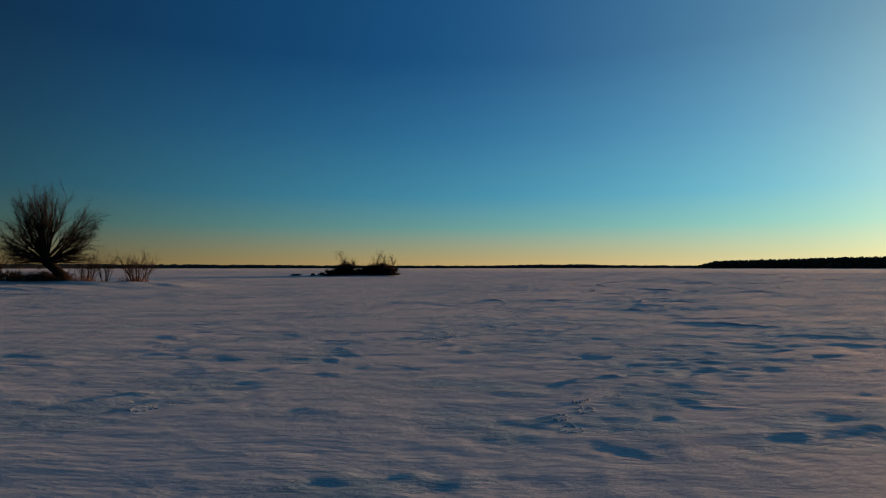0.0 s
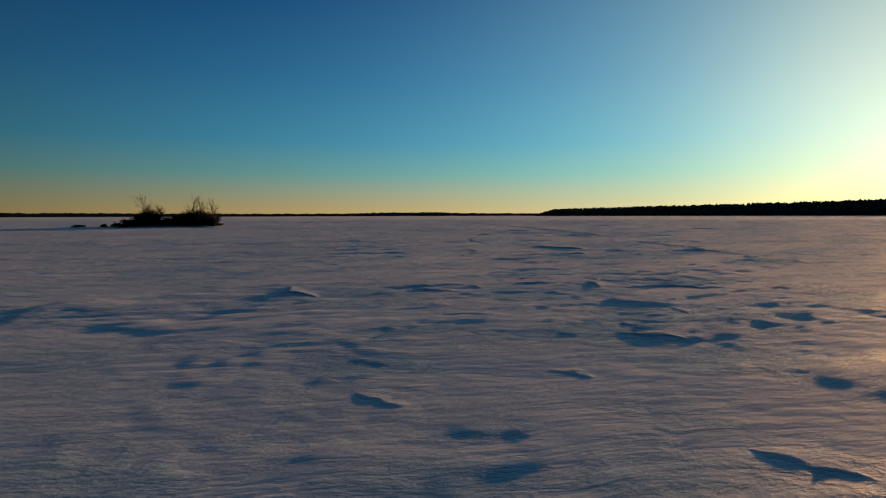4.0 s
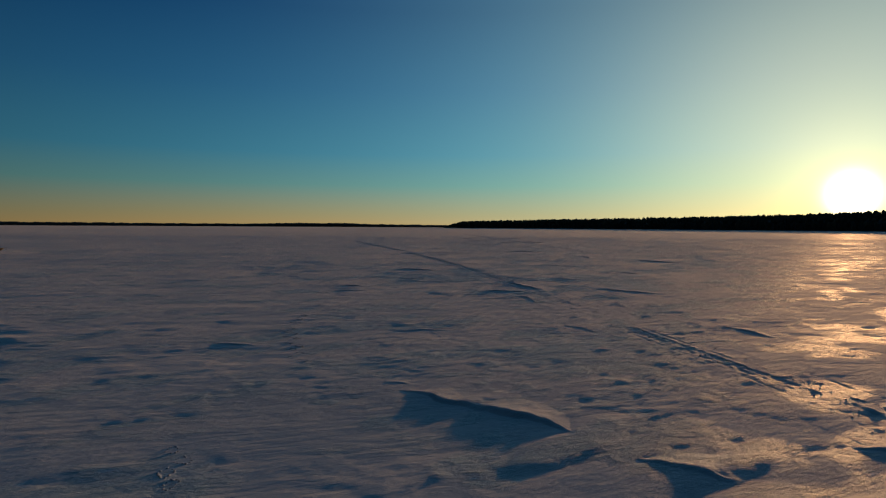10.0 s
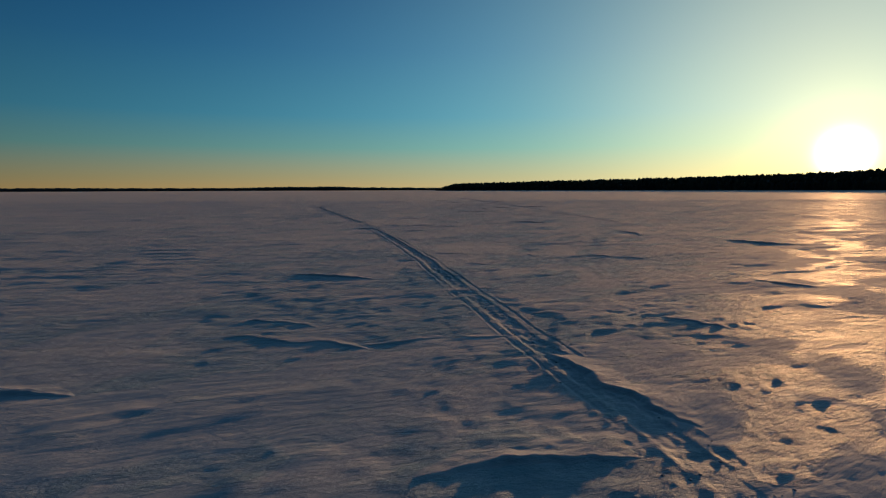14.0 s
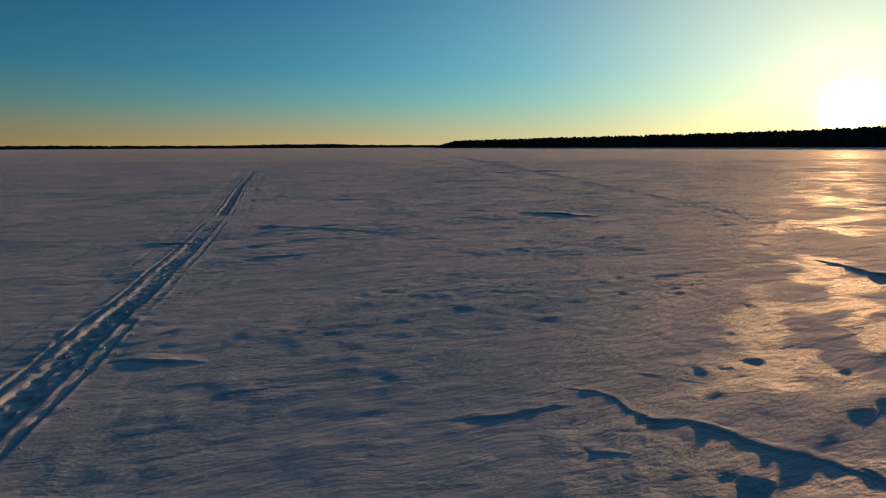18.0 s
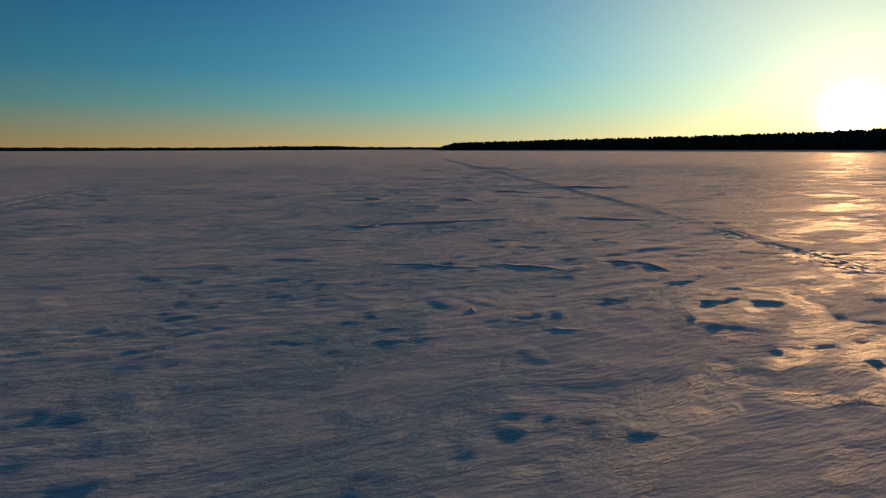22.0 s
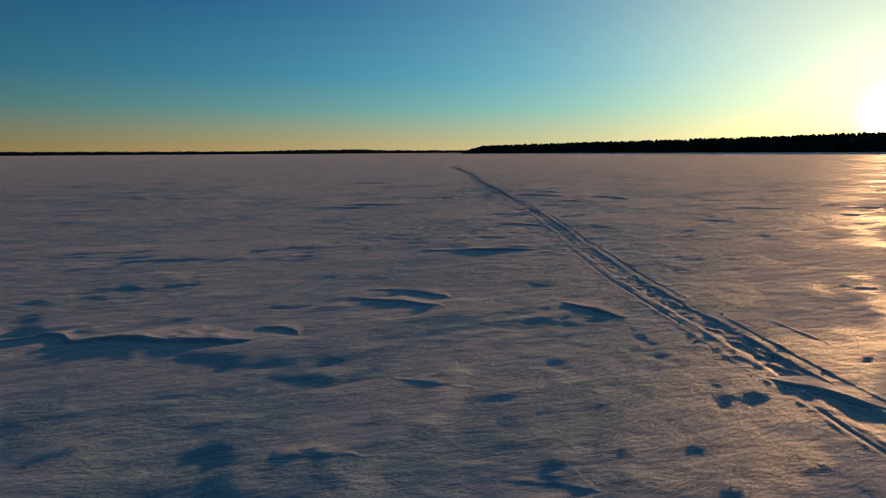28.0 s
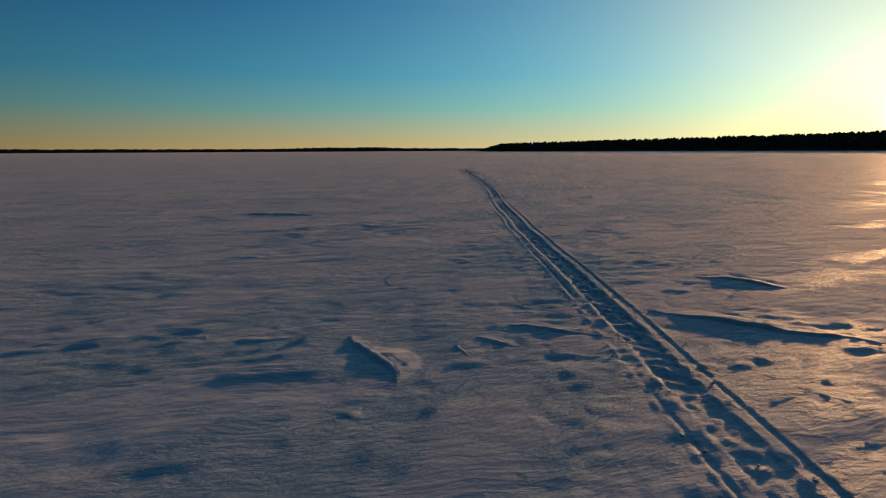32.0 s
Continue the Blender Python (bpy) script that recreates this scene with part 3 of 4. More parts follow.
# ---- far shores ----
def strip(name, bearings, distance, crown, depth, seed, mat, label, step):
    """A long low wooded rise seen from the middle of the lake."""
    t = np.arange(bearings[0], bearings[1], step)
    far = np.array([distance(v) for v in t])
    top = np.array([crown(v) for v in t])
    top = top * (1 + 0.10 * hills(t * 3.0, 0 * t, seed) + 0.07 * hills(t * 11.0, 0 * t, seed + 1) + 0.06 * hills(t * 37.0, 0 * t, seed + 2))
    rows = ((0.0, -0.5), (0.02, 0.55), (0.15, 0.85), (0.5, 1.0), (1.0, 0.9), (1.1, -0.5))
    x = np.stack([np.sin(np.radians(t)) * (far + d * depth) for d, _ in rows])
    y = np.stack([np.cos(np.radians(t)) * (far + d * depth) for d, _ in rows])
    z = np.stack([top * h if h > 0 else -0.5 + 0 * top for _, h in rows])
    return tagged(new(name, grid_mesh(name, x, y, z, mat)), label, "shore", kind="structure")


def wood_far(b):
    return float(np.interp(b, (23.5, 27, 36, 45, 55, 66, 80, 110), (1810, 1760, 1560, 1330, 1130, 1000, 930, 900)))


def wood_top(b):
    return float(np.interp(b, (23.5, 25.2, 28, 36, 45, 55, 66, 110), (6, 22, 25, 28, 29, 31, 37, 40)))


def wood_mesh():
    """Pines and bare birches on a rising shore, far off."""
    rng = random.Random(3)
    verts, faces = [], []
    b = 23.55
    while b < 100:
        far = wood_far(b)
        for row in range(7):
            back = row * 17 + rng.uniform(-6, 6)
            bearing = b + rng.uniform(-0.12, 0.12)
            x, y = math.sin(radians(bearing)) * (far + back), math.cos(radians(bearing)) * (far + back)
            lift = max(0.0, wood_top(bearing) - 19) * min(1.0, 0.12 + row / 5.0)
            tall = min(19.0, wood_top(bearing)) * rng.uniform(0.90, 1.05) * (0.75 if row == 0 else 1.0)
            wide = tall * rng.uniform(0.17, 0.27)
            pine = rng.random() < 0.35
            layers = ((0.0, 0.35), (0.16, 1.0), (0.36, 0.55), (0.38, 0.9), (0.60, 0.42), (0.62, 0.68), (0.84, 0.22), (1.0, 0.02)) if pine else ((0.0, 0.12), (0.3, 0.2), (0.45, 0.85), (0.65, 1.05), (0.82, 0.8), (0.95, 0.4), (1.0, 0.08))
            base, spokes, spin = len(verts), 6, rng.uniform(0, 1)
            for h, w in layers:
                for k in range(spokes):
                    t = 2 * math.pi * k / spokes + spin
                    r = wide * w * rng.uniform(0.75, 1.25)
                    verts.append((x + r * math.cos(t), y + r * math.sin(t), lift - 0.5 + tall * h * (1 + (rng.uniform(-0.03, 0.03) if 0 < h < 1 else 0))))
            for i in range(len(layers) - 1):
                for k in range(spokes):
                    p, q = base + i * spokes + k, base + i * spokes + (k + 1) % spokes
                    faces.append((p, q, q + spokes, p + spokes))
        b += math.degrees(rng.uniform(3.6, 5.4) / far)
    mesh = bpy.data.meshes.new("far_wood")
    mesh.from_pydata(verts, [], faces)
    mesh.materials.append(WOOD)
    return mesh


strip("far_shore", (-75, 24.5), lambda b: 3050.0, lambda b: float(np.interp(b, (-75, -25, -8, 4, 9, 14, 18, 24.5), (21, 20, 15, 14, 20, 19, 15, 12))), 160, 51, SHORE, "low dark wooded shore along the far edge of the lake", 0.03)
strip("wooded_bank", (23.45, 110), lambda b: wood_far(b) + 4, lambda b: max(1.5, (wood_top(b) - 8) * 0.86), 150, 61, SHORE, "rising dark bank under the wood", 0.05)
strip("near_shore", (110, 285), lambda b: 900.0, lambda b: 16.0, 120, 71, SHORE, "dark wooded shore behind the flight", 0.2)
tagged(new("far_wood", wood_mesh()), "dark pine and birch wood on the far shore, backlit", "wood", kind="stuff")


# ---- the bank with the willow ----
willow(-40.1, 60.0)
bush(-31.9, 60.2, 3.0, 2.6, 24, 21, label="bare upright bush at the tip of the snowy bank", thick=1.3)
bush(-35.2, 60.0, 3.2, 1.3, 9, 22, label="thin bare sapling clump beside the willow", thick=1.2)
bush(-37.3, 60.4, 3.0, 1.9, 14, 23, label="bare thin bush close to the willow trunk", thick=1.2)
bush(-42.6, 60.6, 1.2, 2.8, 40, 24, label="low bare brush under the willow", thick=2.2)
bush(-45.6, 60.2, 1.2, 2.8, 40, 25, label="low bare brush under the willow", thick=2.2)
bush(-48.6, 60.6, 2.4, 2.8, 40, 26, label="low bare brush at the end of the bank", thick=2.2)
bush(-40.9, 61.0, 1.2, 3.0, 40, 27, label="low bare brush behind the willow trunk", thick=2.2)
bush(-44.2, 61.2, 1.1, 3.0, 40, 28, label="low bare brush under the willow", thick=2.2)
tufts("dry_grass", ((-46.5, 59.6, 1.3), (-44.8, 59.4, 1.0), (-43.2, 59.6, 1.0), (-41.2, 59.8, 0.9), (-39.6, 59.7, 0.8), (-37.4, 60.0, 0.8), (-32.0, 59.8, 0.7), (-48, 59.6, 1.2)), 0.75, 190, 31, "rusty dry grass and reeds on the bank")


# ---- the islet ----
def mound(name, x, y, size, seed, label):
    ob = new(name, blob_mesh(name, size, seed, ROCK, 0.45, 12, 26, 0.1))
    ob.location = (x, y, height(x, y) - 0.1)
    return tagged(ob, label, "islet", kind="structure")


mound("islet_earth", -22.9, 128.8, (2.6, 1.8, 1.2), 1, "dark stony earth of a small islet")
mound("islet_earth", -15.4, 128.8, (5.0, 1.8, 1.0), 2, "dark stony earth of a small islet")
for k in range(22):
    f = k / 21
    tall = (1.2, 1.3, 2.5, 2.9, 1.2, 1.4, 2.0, 2.4, 2.7, 2.6, 2.2)[k // 2] * (1.0 if k % 2 else 0.85)
    bush(-25.4 + 14.0 * f, 128.2 + 1.2 * (k % 3 - 1), tall, 2.4, 40, 100 + k, "islet_bush", "dense bare dark bush on the islet", 2.6, group="thicket on the islet")
small_tree(-21.2, 128.4, 5.6, 5, "small bare tree rising over the islet thicket", -0.08)
small_tree(-20.0, 128.9, 3.6, 6, "thin bare sapling on the islet")
small_tree(-15.2, 128.5, 5.2, 8, "small bare tree in the islet thicket", 0.05)
small_tree(-13.8, 128.9, 5.0, 9, "small bare tree in the islet thicket", 0.1)
small_tree(-11.3, 128.2, 4.6, 10, "bare leaning tree at the islet's end", 0.15)
rock(-32.8, 128.6, (1.1, 0.6, 0.28), 3)
rock(-28.9, 128.4, (0.6, 0.4, 0.36), 4)
rock(-26.9, 128.3, (1.0, 0.6, 0.36), 5)
tufts("islet_reeds", ((-24, 127.2, 1.2), (-20, 127.2, 1.4), (-16, 127.2, 1.4), (-12.5, 127.2, 1.2)), 0.8, 60, 33, "dry dark reeds round the islet")


# ---- drifts ----
LEE = (math.sin(SUN_BEARING + math.pi), math.cos(SUN_BEARING + math.pi))  # the wind blew from the sunny side


def crest_frame(x0, y0, x1, y1):
    """Length of a crest, the way along it and the way down its sheltered face."""
    length = math.hypot(x1 - x0, y1 - y0)
    d = ((x1 - x0) / length, (y1 - y0) / length)
    n = (d[1], -d[0])
    return (length, d, n) if n[0] * LEE[0] + n[1] * LEE[1] > 0 else (length, d, (-n[0], -n[1]))


def snow_drift(x0, y0, x1, y1, tall, seed):
    """A wind-cut drift: a long gentle back with layered edges, a ragged bowed crest, a steep sheltered face."""
    rng = random.Random(seed)
    span, d, n = crest_frame(x0, y0, x1, y1)
    length = span * 1.45
    tall = min(tall, 0.085 if span < 2.5 else 0.125, 0.010 + 0.030 * span) * max(0.4, n[0] * LEE[0] + n[1] * LEE[1])
    back, face = min(2.4, max(0.5, 16 * tall)), 0.10 + 1.1 * tall
    cols = int(np.clip(length / 0.055, 20, 110))
    # the plan is a sickle: widest in the middle, drawn out to thin horns
    b, f = np.meshgrid(np.linspace(-1, 1, cols), np.concatenate([np.linspace(-1, -0.10, 24), np.linspace(-0.075, 0.0, 4), np.linspace(0.12, 1.25, 10)]), indexing="xy")
    lens = 0.06 + 0.94 * np.clip(1 - np.abs(b - rng.uniform(-0.25, 0.25) * (1 - b * b)) ** 1.7, 0, 1)
    way = b * length / 2
    wide = lens * (0.8 + 0.35 * hills(way / 0.6, way * 0 + seed, 80))
    a = np.where(f < 0, f * back * wide, f * (face + 0.03) * (0.5 + 0.5 * lens))
    bow = rng.uniform(0.03, 0.10) * length * (b * b - 0.35) * rng.choice((1, 1, 1, -0.5))
    bow = bow + 0.08 * length ** 0.5 * hills(way / 0.7, way * 0 + seed, 81) + 0.03 * hills(way / 0.27, way * 0 + seed, 82) + 0.012 * hills(way / 0.11, way * 0 + seed, 85)
    x = (x0 + x1) / 2 + d[0] * way + n[0] * (a + bow)
    y = (y0 + y1) / 2 + d[1] * way + n[1] * (a + bow)
    rise = np.where(f < 0, np.clip(1 + f, 0, 1) ** 1.6, 1 - smooth(0.0, 1.0, f))
    crest = tall * lens * np.clip(0.85 + 0.30 * hills(way / 0.9, way * 0 + seed, 83) + 0.16 * hills(way / 0.33, way * 0 + seed, 86), 0.2, 2)
    layer = (a / rng.uniform(0.11, 0.17) + 1.1 * hills(way / 0.9, a / 0.5, seed + 300)) % 1.0
    steps = min(0.012, 0.15 * tall) * (layer - 0.5) * np.where(f < 0, smooth(-0.8, -0.3, f), 0.0) * smooth(-0.2, 0.5, hills(way / 1.1, a / 0.7, seed + 301))
    z = crest * rise + (steps + 0.007 * hills(x / 0.16, y / 0.10, 84)) * lens * np.clip(rise * 2, 0, 1)
    rim = np.maximum(np.maximum(-f, np.abs(b)), f / 1.25)
    z = z + relief(x, y) - 0.002 - 0.012 * smooth(0.80, 1.0, rim)
    base = height((x0 + x1) / 2, (y0 + y1) / 2)
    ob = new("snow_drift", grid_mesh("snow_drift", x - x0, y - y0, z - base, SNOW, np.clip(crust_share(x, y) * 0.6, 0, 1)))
    ob.location = (x0, y0, base)
    size = "long layered" if span > 3 else "broad" if span > 1.6 else "small" if span < 0.8 else "low"
    return tagged(ob, size + " wind-cut snow drift with a shaded sheltered face", "snow drift", "drifts on the lake")


NEAR_BANK = ((3.9, 19.8, 4.4, 19.2, 0.02), (5.6, 18.7, 5.9, 18.6, 0.02), (3.3, 7.8, 4.0, 7.7, 0.03), (6.5, 21.2, 6.9, 20.6, 0.03), (2.8, 9.9, 3.0, 9.7, 0.03), (3.5, 23.6, 3.8, 23.1, 0.04), (6.0, 24.0, 6.3, 23.6, 0.03), (2.3, 11.8, 3.0, 11.8, 0.03), (4.6, 11.8, 5.3, 11.5, 0.03), (8.1, 25.8, 8.8, 25.2, 0.04), (-2.4, 16.7, -1.7, 16.7, 0.05), (2.6, 32.1, 3.3, 31.2, 0.07), (6.0, 31.9, 6.8, 31.3, 0.05), (11.9, 31.0, 13.5, 30.2, 0.08), (8.2, 19.7, 10.2, 18.2, 0.12), (-6.3, 22.7, -5.5, 22.7, 0.06), (23.3, 44.7, 24.4, 43.1, 0.10))
ISLET_REACH = ((5.7, 28.1, 6.5, 27.9, 0.03), (8.6, 26.6, 8.6, 26.3, 0.02), (11.7, 33.3, 11.5, 32.7, 0.04), (8.5, 34.9, 8.6, 34.4, 0.02), (10.5, 27.8, 10.4, 27.1, 0.03), (12.9, 32.5, 13.6, 32.1, 0.06), (13.2, 32.9, 13.5, 32.5, 0.03), (12.5, 34.3, 13.6, 34.1, 0.06), (11.0, 28.7, 11.2, 28.6, 0.03), (10.5, 36.4, 11.9, 36.2, 0.08), (7.5, 32.3, 7.6, 31.6, 0.04), (5.3, 32.6, 7.1, 32.6, 0.08), (2.6, 31.8, 2.7, 33.2, 0.08), (9.2, 32.6, 10.0, 32.1, 0.04), (11.2, 32.3, 10.6, 31.0, 0.06), (13.7, 37.7, 15.8, 37.5, 0.04), (4.1, 40.7, 4.5, 40.1, 0.05), (11.6, 41.5, 12.4, 40.8, 0.05))
CLIMB = ((17.0, 51.6, 17.4, 51.3, 0.02), (15.4, 42.4, 16.4, 42.2, 0.04), (14.8, 43.2, 15.3, 42.9, 0.02), (16.0, 44.3, 16.7, 43.7, 0.06), (17.0, 44.5, 16.9, 43.2, 0.06), (23.7, 52.9, 24.3, 52.4, 0.03), (19.3, 45.7, 20.0, 44.7, 0.05), (13.5, 57.6, 14.5, 57.2, 0.06), (19.4, 57.8, 21.0, 57.5, 0.09), (7.6, 49.8, 8.3, 49.5, 0.06), (17.3, 50.5, 18.9, 47.9, 0.11), (25.7, 56.6, 25.9, 55.4, 0.05), (25.5, 46.4, 24.7, 44.3, 0.11), (30.8, 53.8, 30.6, 52.1, 0.09), (20.2, 71.1, 21.7, 70.5, 0.06), (21.0, 73.4, 22.6, 72.8, 0.09))
MIDDLE = ((28.2, 73.6, 30.0, 73.5, 0.05), (30.6, 73.2, 31.5, 72.8, 0.05), (25.8, 75.7, 28.1, 73.7, 0.05), (28.7, 64.8, 28.2, 62.6, 0.06), (26.5, 64.7, 28.6, 64.4, 0.04), (26.4, 77.4, 27.6, 76.0, 0.04), (24.6, 67.6, 25.3, 67.0, 0.05), (33.6, 74.8, 34.6, 74.1, 0.03), (36.6, 72.7, 37.0, 71.1, 0.05), (27.4, 67.4, 29.7, 67.0, 0.10), (20.4, 72.3, 21.7, 71.9, 0.08), (34.9, 66.0, 36.4, 63.3, 0.08), (31.5, 70.7, 31.4, 67.6, 0.11), (29.1, 85.0, 31.1, 83.2, 0.12), (44.6, 75.9, 45.1, 74.2, 0.08), (58.5, 88.4, 59.6, 84.8, 0.14))
TRACK_SIDE = ((43.9, 93.2, 44.6, 93.0, 0.02), (43.2, 94.6, 44.7, 94.4, 0.04), (45.2, 94.7, 46.8, 91.5, 0.03), (38.2, 84.5, 38.6, 83.7, 0.02), (37.0, 85.5, 37.5, 84.6, 0.03), (40.4, 96.7, 41.4, 96.7, 0.03), (34.2, 88.0, 35.1, 87.5, 0.07), (38.9, 98.9, 40.1, 98.3, 0.08), (41.6, 87.7, 41.3, 86.4, 0.04), (42.0, 85.9, 44.2, 85.6, 0.05), (37.0, 90.3, 38.4, 89.2, 0.04), (44.3, 85.7, 45.9, 83.6, 0.06), (42.2, 107.7, 43.7, 107.5, 0.08), (38.8, 112.5, 40.4, 111.7, 0.09), (43.6, 115.4, 48.0, 111.3, 0.04), (58.1, 98.9, 56.4, 95.0, 0.14))
OPEN_ICE = ((60.0, 128.2, 60.6, 127.9, 0.02), (63.1, 127.4, 63.7, 127.1, 0.02), (52.1, 114.6, 54.4, 113.1, 0.03), (50.5, 115.6, 51.7, 115.0, 0.05), (65.2, 128.4, 65.5, 128.3, 0.02), (51.0, 116.4, 51.4, 116.1, 0.02), (53.5, 116.3, 54.2, 115.8, 0.03), (52.5, 116.7, 52.9, 116.3, 0.02), (57.2, 114.5, 59.0, 111.8, 0.14), (53.6, 117.8, 55.3, 116.3, 0.03), (62.7, 134.5, 64.5, 132.9, 0.03), (65.4, 133.2, 66.5, 131.8, 0.04), (69.3, 131.7, 69.2, 130.3, 0.04), (68.4, 132.1, 69.1, 131.5, 0.04), (73.4, 131.6, 74.1, 130.9, 0.04), (48.6, 127.3, 51.4, 126.9, 0.08), (63.9, 142.8, 70.6, 142.5, 0.14), (50.5, 130.0, 51.1, 129.4, 0.06), (74.8, 140.8, 76.8, 139.0, 0.07), (45.9, 131.4, 47.4, 131.4, 0.08))
FAR_ICE = ((71.4, 143.4, 71.8, 143.1, 0.02), (79.3, 159.5, 79.8, 159.3, 0.02), (70.7, 147.1, 71.1, 146.7, 0.02), (73.5, 145.6, 74.1, 145.2, 0.02), (77.9, 163.3, 78.1, 162.7, 0.03), (83.7, 162.1, 83.7, 161.2, 0.03), (79.1, 165.6, 80.0, 165.2, 0.06), (82.0, 165.1, 82.6, 164.9, 0.02), (86.4, 160.8, 87.8, 160.5, 0.08), (86.5, 162.1, 86.9, 161.7, 0.04), (76.2, 168.9, 77.2, 168.1, 0.07), (73.6, 152.8, 73.8, 151.3, 0.08), (81.6, 168.7, 82.5, 168.3, 0.03), (66.7, 155.6, 67.7, 154.8, 0.07), (68.4, 156.4, 69.0, 154.9, 0.08), (78.4, 153.0, 80.3, 151.3, 0.05), (69.0, 158.1, 70.7, 157.8, 0.06), (79.6, 158.6, 80.9, 155.6, 0.10), (85.9, 178.6, 87.3, 177.5, 0.06), (87.5, 160.5, 90.6, 157.4, 0.12))
LAST_ICE = ((85.6, 170.9, 86.3, 170.5, 0.02), (92.5, 186.0, 93.3, 185.7, 0.03), (91.1, 186.5, 92.0, 186.4, 0.02), (83.5, 172.2, 84.3, 171.9, 0.03), (89.8, 187.4, 90.3, 187.1, 0.02), (97.7, 203.6, 98.0, 203.3, 0.02), (85.3, 173.7, 86.2, 173.2, 0.02), (92.8, 188.2, 93.6, 187.7, 0.02), (98.6, 206.3, 98.8, 204.5, 0.07), (90.3, 171.8, 90.9, 170.7, 0.05), (100.6, 205.7, 101.0, 205.1, 0.04), (95.0, 189.9, 96.2, 188.1, 0.05), (98.3, 187.1, 98.6, 185.9, 0.08), (96.6, 207.0, 97.4, 206.9, 0.06), (101.7, 206.2, 102.6, 205.1, 0.05), (83.8, 177.2, 84.3, 176.6, 0.06), (79.3, 178.2, 83.4, 176.6, 0.10), (104.7, 205.7, 106.6, 203.3, 0.08), (89.9, 176.5, 90.4, 175.3, 0.06), (86.5, 179.3, 87.7, 178.2, 0.09), (96.5, 193.6, 98.0, 192.3, 0.05), (108.0, 208.1, 108.9, 206.8, 0.07), (96.6, 215.6, 97.4, 215.2, 0.06), (89.7, 184.0, 92.5, 182.8, 0.12), (88.9, 200.9, 90.9, 200.0, 0.11), (90.5, 202.1, 93.9, 201.3, 0.11), (103.6, 199.2, 105.9, 198.2, 0.07), (108.7, 201.3, 109.4, 198.8, 0.09), (96.9, 228.5, 99.9, 227.3, 0.14))
number = 0
for reach in (NEAR_BANK, ISLET_REACH, CLIMB, MIDDLE, TRACK_SIDE, OPEN_ICE, FAR_ICE, LAST_ICE):
    for line in reach:
        number += 1
        snow_drift(*line[:4], 0.85 * line[4], number)


# ---- clods thrown up by the tracks ----
def clods(name, points, seed, count, label):
    """Small lumps beside a track, joined."""
    rng = random.Random(seed)
    pts = np.array(points, float)
    legs = np.hypot(*np.diff(pts, axis=0).T)
    spots = []
    for _ in range(count):
        s, k = rng.uniform(0, legs.sum()), 0
        while k < len(legs) - 1 and s > legs[k]:
            s -= legs[k]
            k += 1
        d = (pts[k + 1] - pts[k]) / legs[k]
        off = rng.choice((-1, 1)) * abs(rng.gauss(0.42, 0.25))
        spots.append((pts[k][0] + d[0] * s + d[1] * off, pts[k][1] + d[1] * s - d[0] * off))
    spots = np.array(spots)
    level = relief(spots[:, 0], spots[:, 1])
    verts, faces = [], []
    for (px, py), pz in zip(spots, level):
        r = rng.uniform(0.010, 0.032)
        base, spokes, spin = len(verts), 6, rng.uniform(0, 6)
        for h, w in ((-0.8, 0.7), (-0.1, 1.0), (0.45, 0.75), (0.75, 0.2)):
            for q in range(spokes):
                t = spin + 2 * math.pi * q / spokes
                rr = r * w * rng.uniform(0.7, 1.3)
                verts.append((px + rr * math.cos(t), py + rr * math.sin(t), pz + r * h * 0.8))
        for i in range(3):
            for q in range(spokes):
                a, c = base + i * spokes + q, base + i * spokes + (q + 1) % spokes
                faces.append((a, c, c + spokes, a + spokes))
        faces.append(tuple(base + 3 * spokes + q for q in range(spokes)))
    mesh = bpy.data.meshes.new(name)
    mesh.from_pydata(verts, [], faces)
    mesh.materials.append(SNOW)
    return tagged(new(name, mesh), label, "snow clods", kind="stuff")


clods("snow_clods", TRACK_ONE, 5, 700, "small lumps of snow thrown up along a snowmobile track")
clods("snow_clods", TRACK_TWO, 6, 900, "small lumps of snow thrown up along a snowmobile track")


# ---- thin wind ridges ----
def snow_ridge(x0, y0, x1, y1, tall, seed):
    """A narrow sharp crest of blown snow."""
    rng = random.Random(seed)
    length, d, n = crest_frame(x0, y0, x1, y1)
    s, w = np.meshgrid(np.linspace(0, 1, max(24, int(length / 0.04))), np.linspace(-1, 1, 15), indexing="ij")
    bow = 0.08 * length * np.sin(s * math.pi) * rng.uniform(-1, 1) + 0.06 * hills(s * length * 1.6, s * 0 + seed, 91) + 0.02 * hills(s * length * 6, s * 0 + seed, 93)
    x = x0 + d[0] * s * length + n[0] * (bow + 0.10 * w)
    y = y0 + d[1] * s * length + n[1] * (bow + 0.10 * w)
    ends = np.sin(np.clip(s, 0, 1) * math.pi) ** 0.6
    z = relief(x, y) + tall * ends * np.clip(1 - np.abs(w) ** 0.8, 0, 1) * (0.75 + 0.5 * hills(s * length * 3.0, s * 0 + seed, 92)) - 0.006 - 0.02 * np.abs(w) ** 4
    ob = new("snow_ridge", grid_mesh("snow_ridge", x - x0, y - y0, z, SNOW, 0.2 + 0 * x))
    ob.location = (x0, y0, 0)
    return tagged(ob, "thin sharp ridge of wind-blown snow", "snow ridge", "thin ridges on the lake")


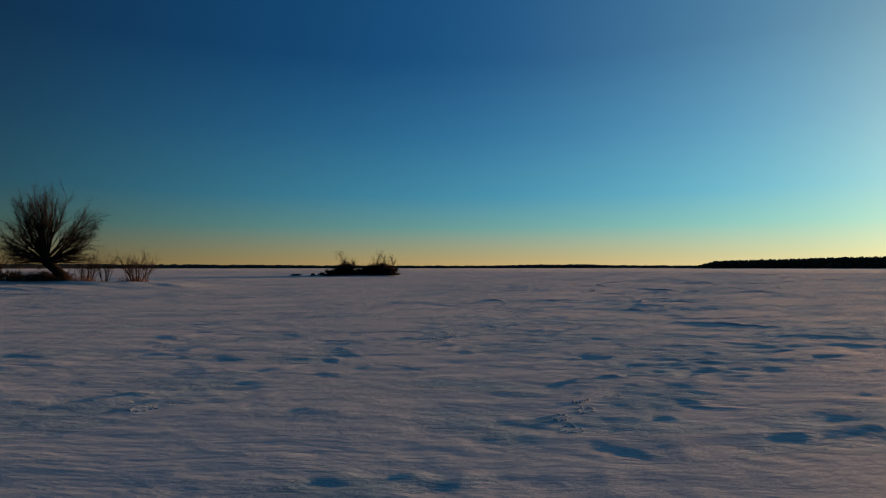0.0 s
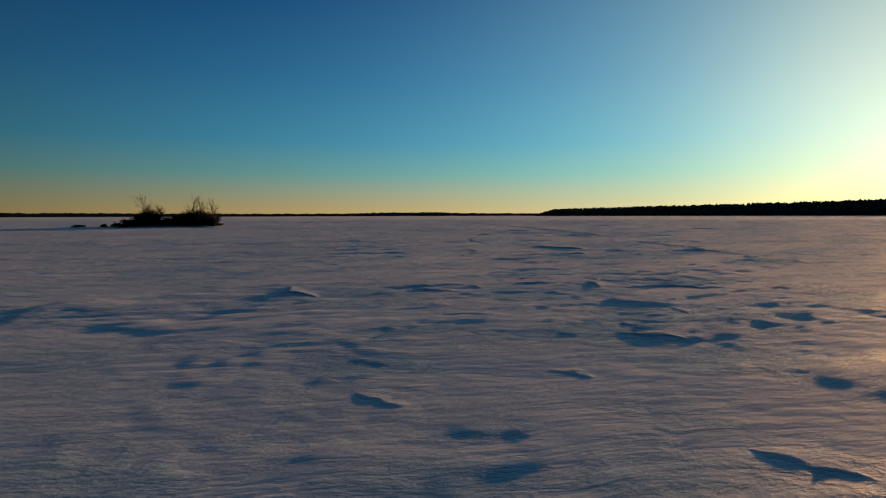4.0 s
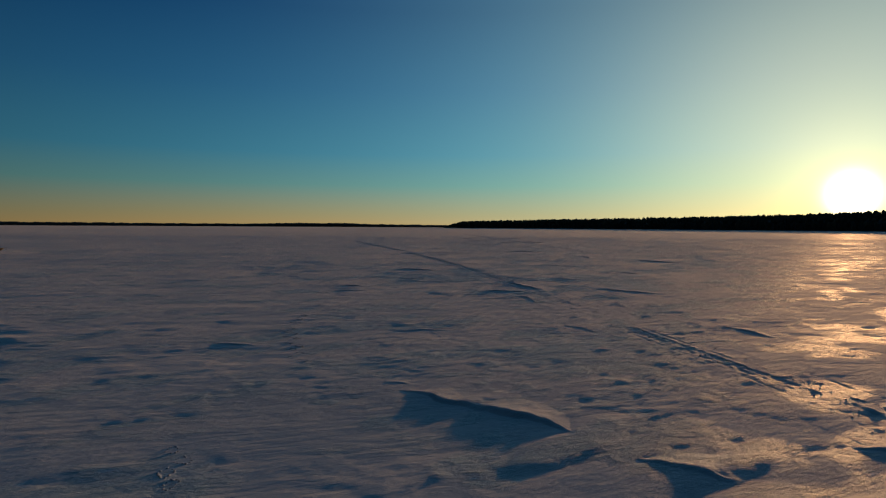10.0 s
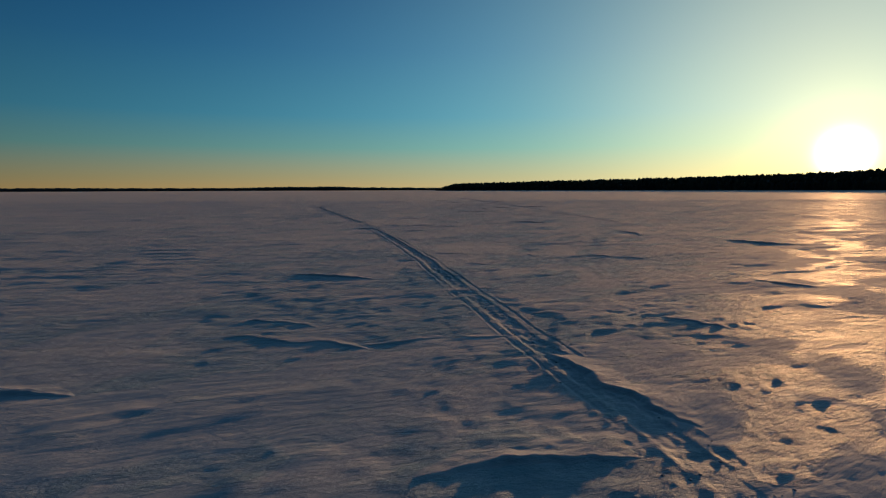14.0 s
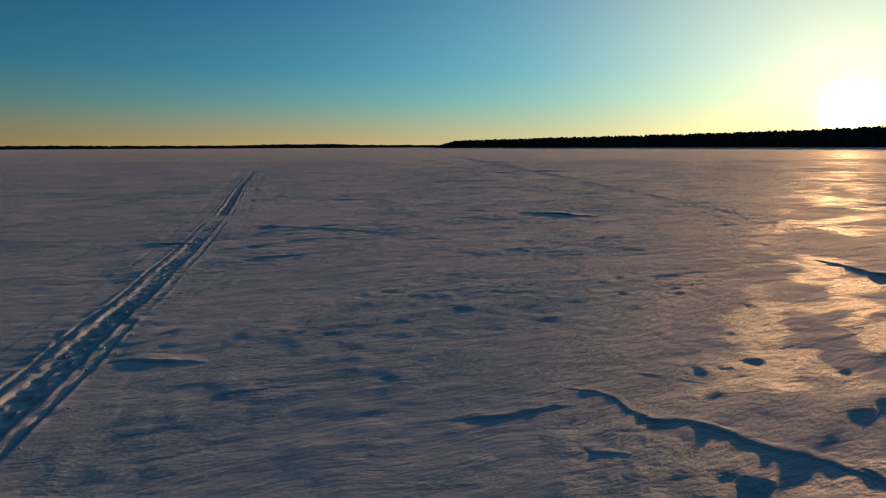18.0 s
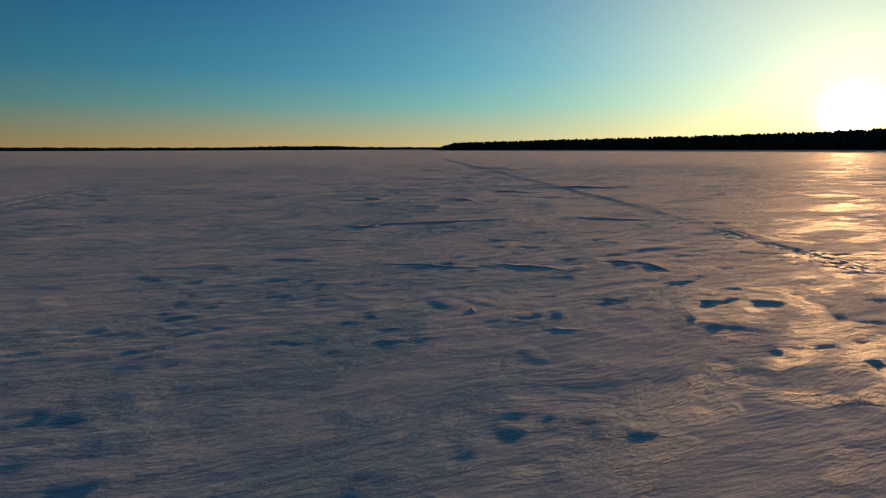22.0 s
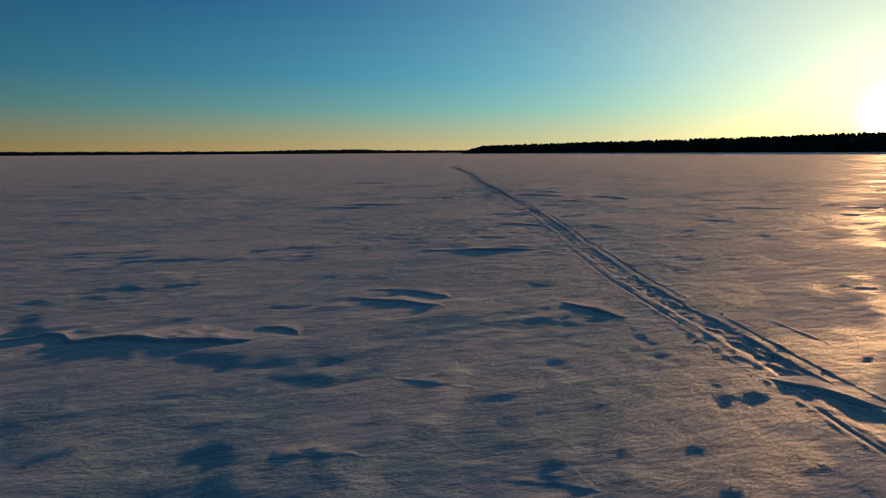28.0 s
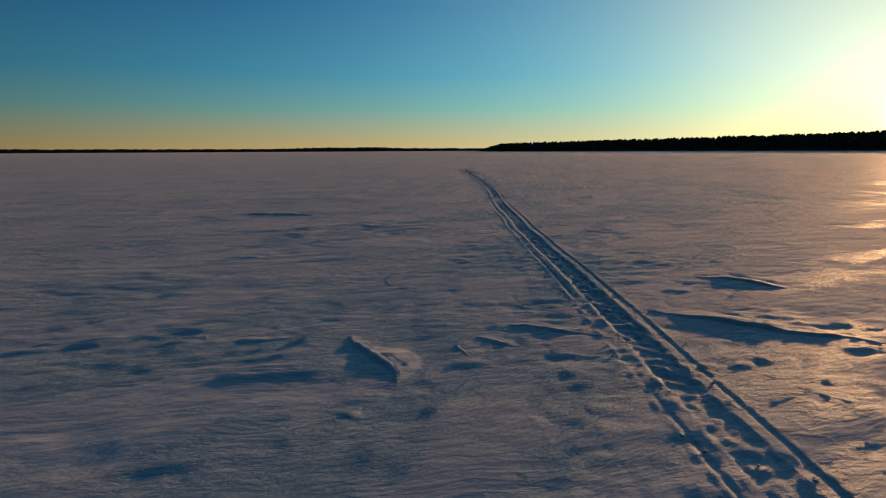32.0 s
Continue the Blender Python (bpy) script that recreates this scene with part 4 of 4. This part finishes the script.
RIDGES = ((-1.6, 11.3, 0.4, 10.0), (5.2, 32.5, 6.9, 31.8), (3.0, 29.7, 3.4, 29.8), (10.2, 38.7, 10.1, 36.7), (9.6, 33.9, 9.5, 33.1), (24.1, 56.2, 24.4, 55.4), (17.6, 52.0, 18.6, 51.9), (20.4, 57.7, 20.2, 55.5), (26.5, 62.2, 27.3, 62.9), (45.5, 78.5, 45.3, 76.7), (39.5, 83.7, 39.0, 82.8), (46.1, 95.2, 47.9, 93.3), (42.3, 96.2, 43.2, 96.0), (46.6, 124.7, 48.0, 124.0), (59.6, 128.1, 60.2, 128.8), (60.2, 128.8, 60.8, 128.6), (62.6, 129.4, 62.2, 128.4), (62.6, 128.0, 63.6, 128.0), (60.8, 127.9, 61.5, 127.8), (69.0, 145.5, 70.3, 145.0), (80.0, 159.5, 79.8, 158.9), (80.3, 159.4, 80.1, 158.7), (72.1, 188.0, 73.3, 189.8), (79.7, 178.5, 83.2, 177.4), (92.9, 174.5, 92.5, 172.0), (89.3, 180.6, 89.9, 178.8), (91.3, 187.2, 92.2, 187.5), (90.0, 186.1, 90.1, 186.5), (103.7, 203.2, 104.1, 201.0), (100.2, 206.0, 100.0, 204.3), (95.6, 204.0, 96.6, 204.1), (97.0, 203.2, 97.6, 203.3), (100.5, 203.2, 101.0, 203.1), (100.2, 211.1, 100.1, 209.8))
for number, line in enumerate(RIDGES):
    snow_ridge(*line, 0.014, number + 1)


# ---- old footprints ----
def footprint_mesh(seed):
    """Crumbs of crust pushed up round a step."""
    rng = random.Random(seed)
    verts, faces = [], []
    for i in range(11):
        t = 2 * math.pi * i / 11 + rng.uniform(-0.25, 0.25)
        cx, cy = 0.10 * math.cos(t) * rng.uniform(0.7, 1.3), 0.15 * math.sin(t) * rng.uniform(0.7, 1.3)
        size = rng.uniform(0.010, 0.026)
        base, spin = len(verts), rng.uniform(0, 6)
        for h, w in ((-0.8, 1.1), (0.1, 1.0), (0.6, 0.55)):
            for k in range(5):
                q = spin + 2 * math.pi * k / 5
                wide = size * w * rng.uniform(0.7, 1.3)
                verts.append((cx + wide * math.cos(q), cy + 1.3 * wide * math.sin(q), size * h * 0.9))
        for j in range(2):
            for k in range(5):
                p, q = base + j * 5 + k, base + j * 5 + (k + 1) % 5
                faces.append((p, q, q + 5, p + 5))
        faces.append(tuple(base + 10 + k for k in range(5)))
    mesh = bpy.data.meshes.new("footprint")
    mesh.from_pydata(verts, [], faces)
    mesh.materials.append(SNOW)
    return mesh


PRINTS = [footprint_mesh(k) for k in range(5)]


def footprint_trail(points, seed):
    rng = random.Random(seed)
    trail = new("footprint_trail")
    x0, y0 = points[0]
    trail.location = (x0, y0, height(x0, y0))
    step = 0
    for (ax, ay), (bx, by) in zip(points[:-1], points[1:]):
        length = math.hypot(bx - ax, by - ay)
        count = max(1, round(length / 0.5))
        for k in range(count):
            f, step = (k + rng.uniform(-0.15, 0.15)) / count, step + 1
            off = (0.11 if step % 2 else -0.11) + rng.uniform(-0.05, 0.05)
            x = ax + (bx - ax) * f + (by - ay) / length * off
            y = ay + (by - ay) * f - (bx - ax) / length * off
            spot = part("footprint", PRINTS[step % 5], SNOW, trail)
            spot.location = (x - x0, y - y0, height(x, y) - height(x0, y0))
            spot.rotation_euler = (0, 0, math.atan2(ax - bx, by - ay) + rng.uniform(-0.3, 0.3))
    return tagged(trail, "line of old footprints broken through snow crust", "footprints", "footprint trails")


TRAILS = (((-0.4, 13.7), (-0.3, 14.3), (0.1, 15.7), (0.3, 16.1), (0.8, 16.6)), ((1.4, 6.8), (1.8, 7.7), (2.6, 9.0)), ((10.6, 43.9), (11.6, 45.2), (12.3, 47.2), (12.7, 49.5)), ((15.4, 54.5), (15.9, 59.6), (17.0, 62.8)), ((-4.0, 7.8), (-3.6, 7.9), (-3.2, 8.5)))
for number, line in enumerate(TRAILS):
    footprint_trail(line, number + 60)
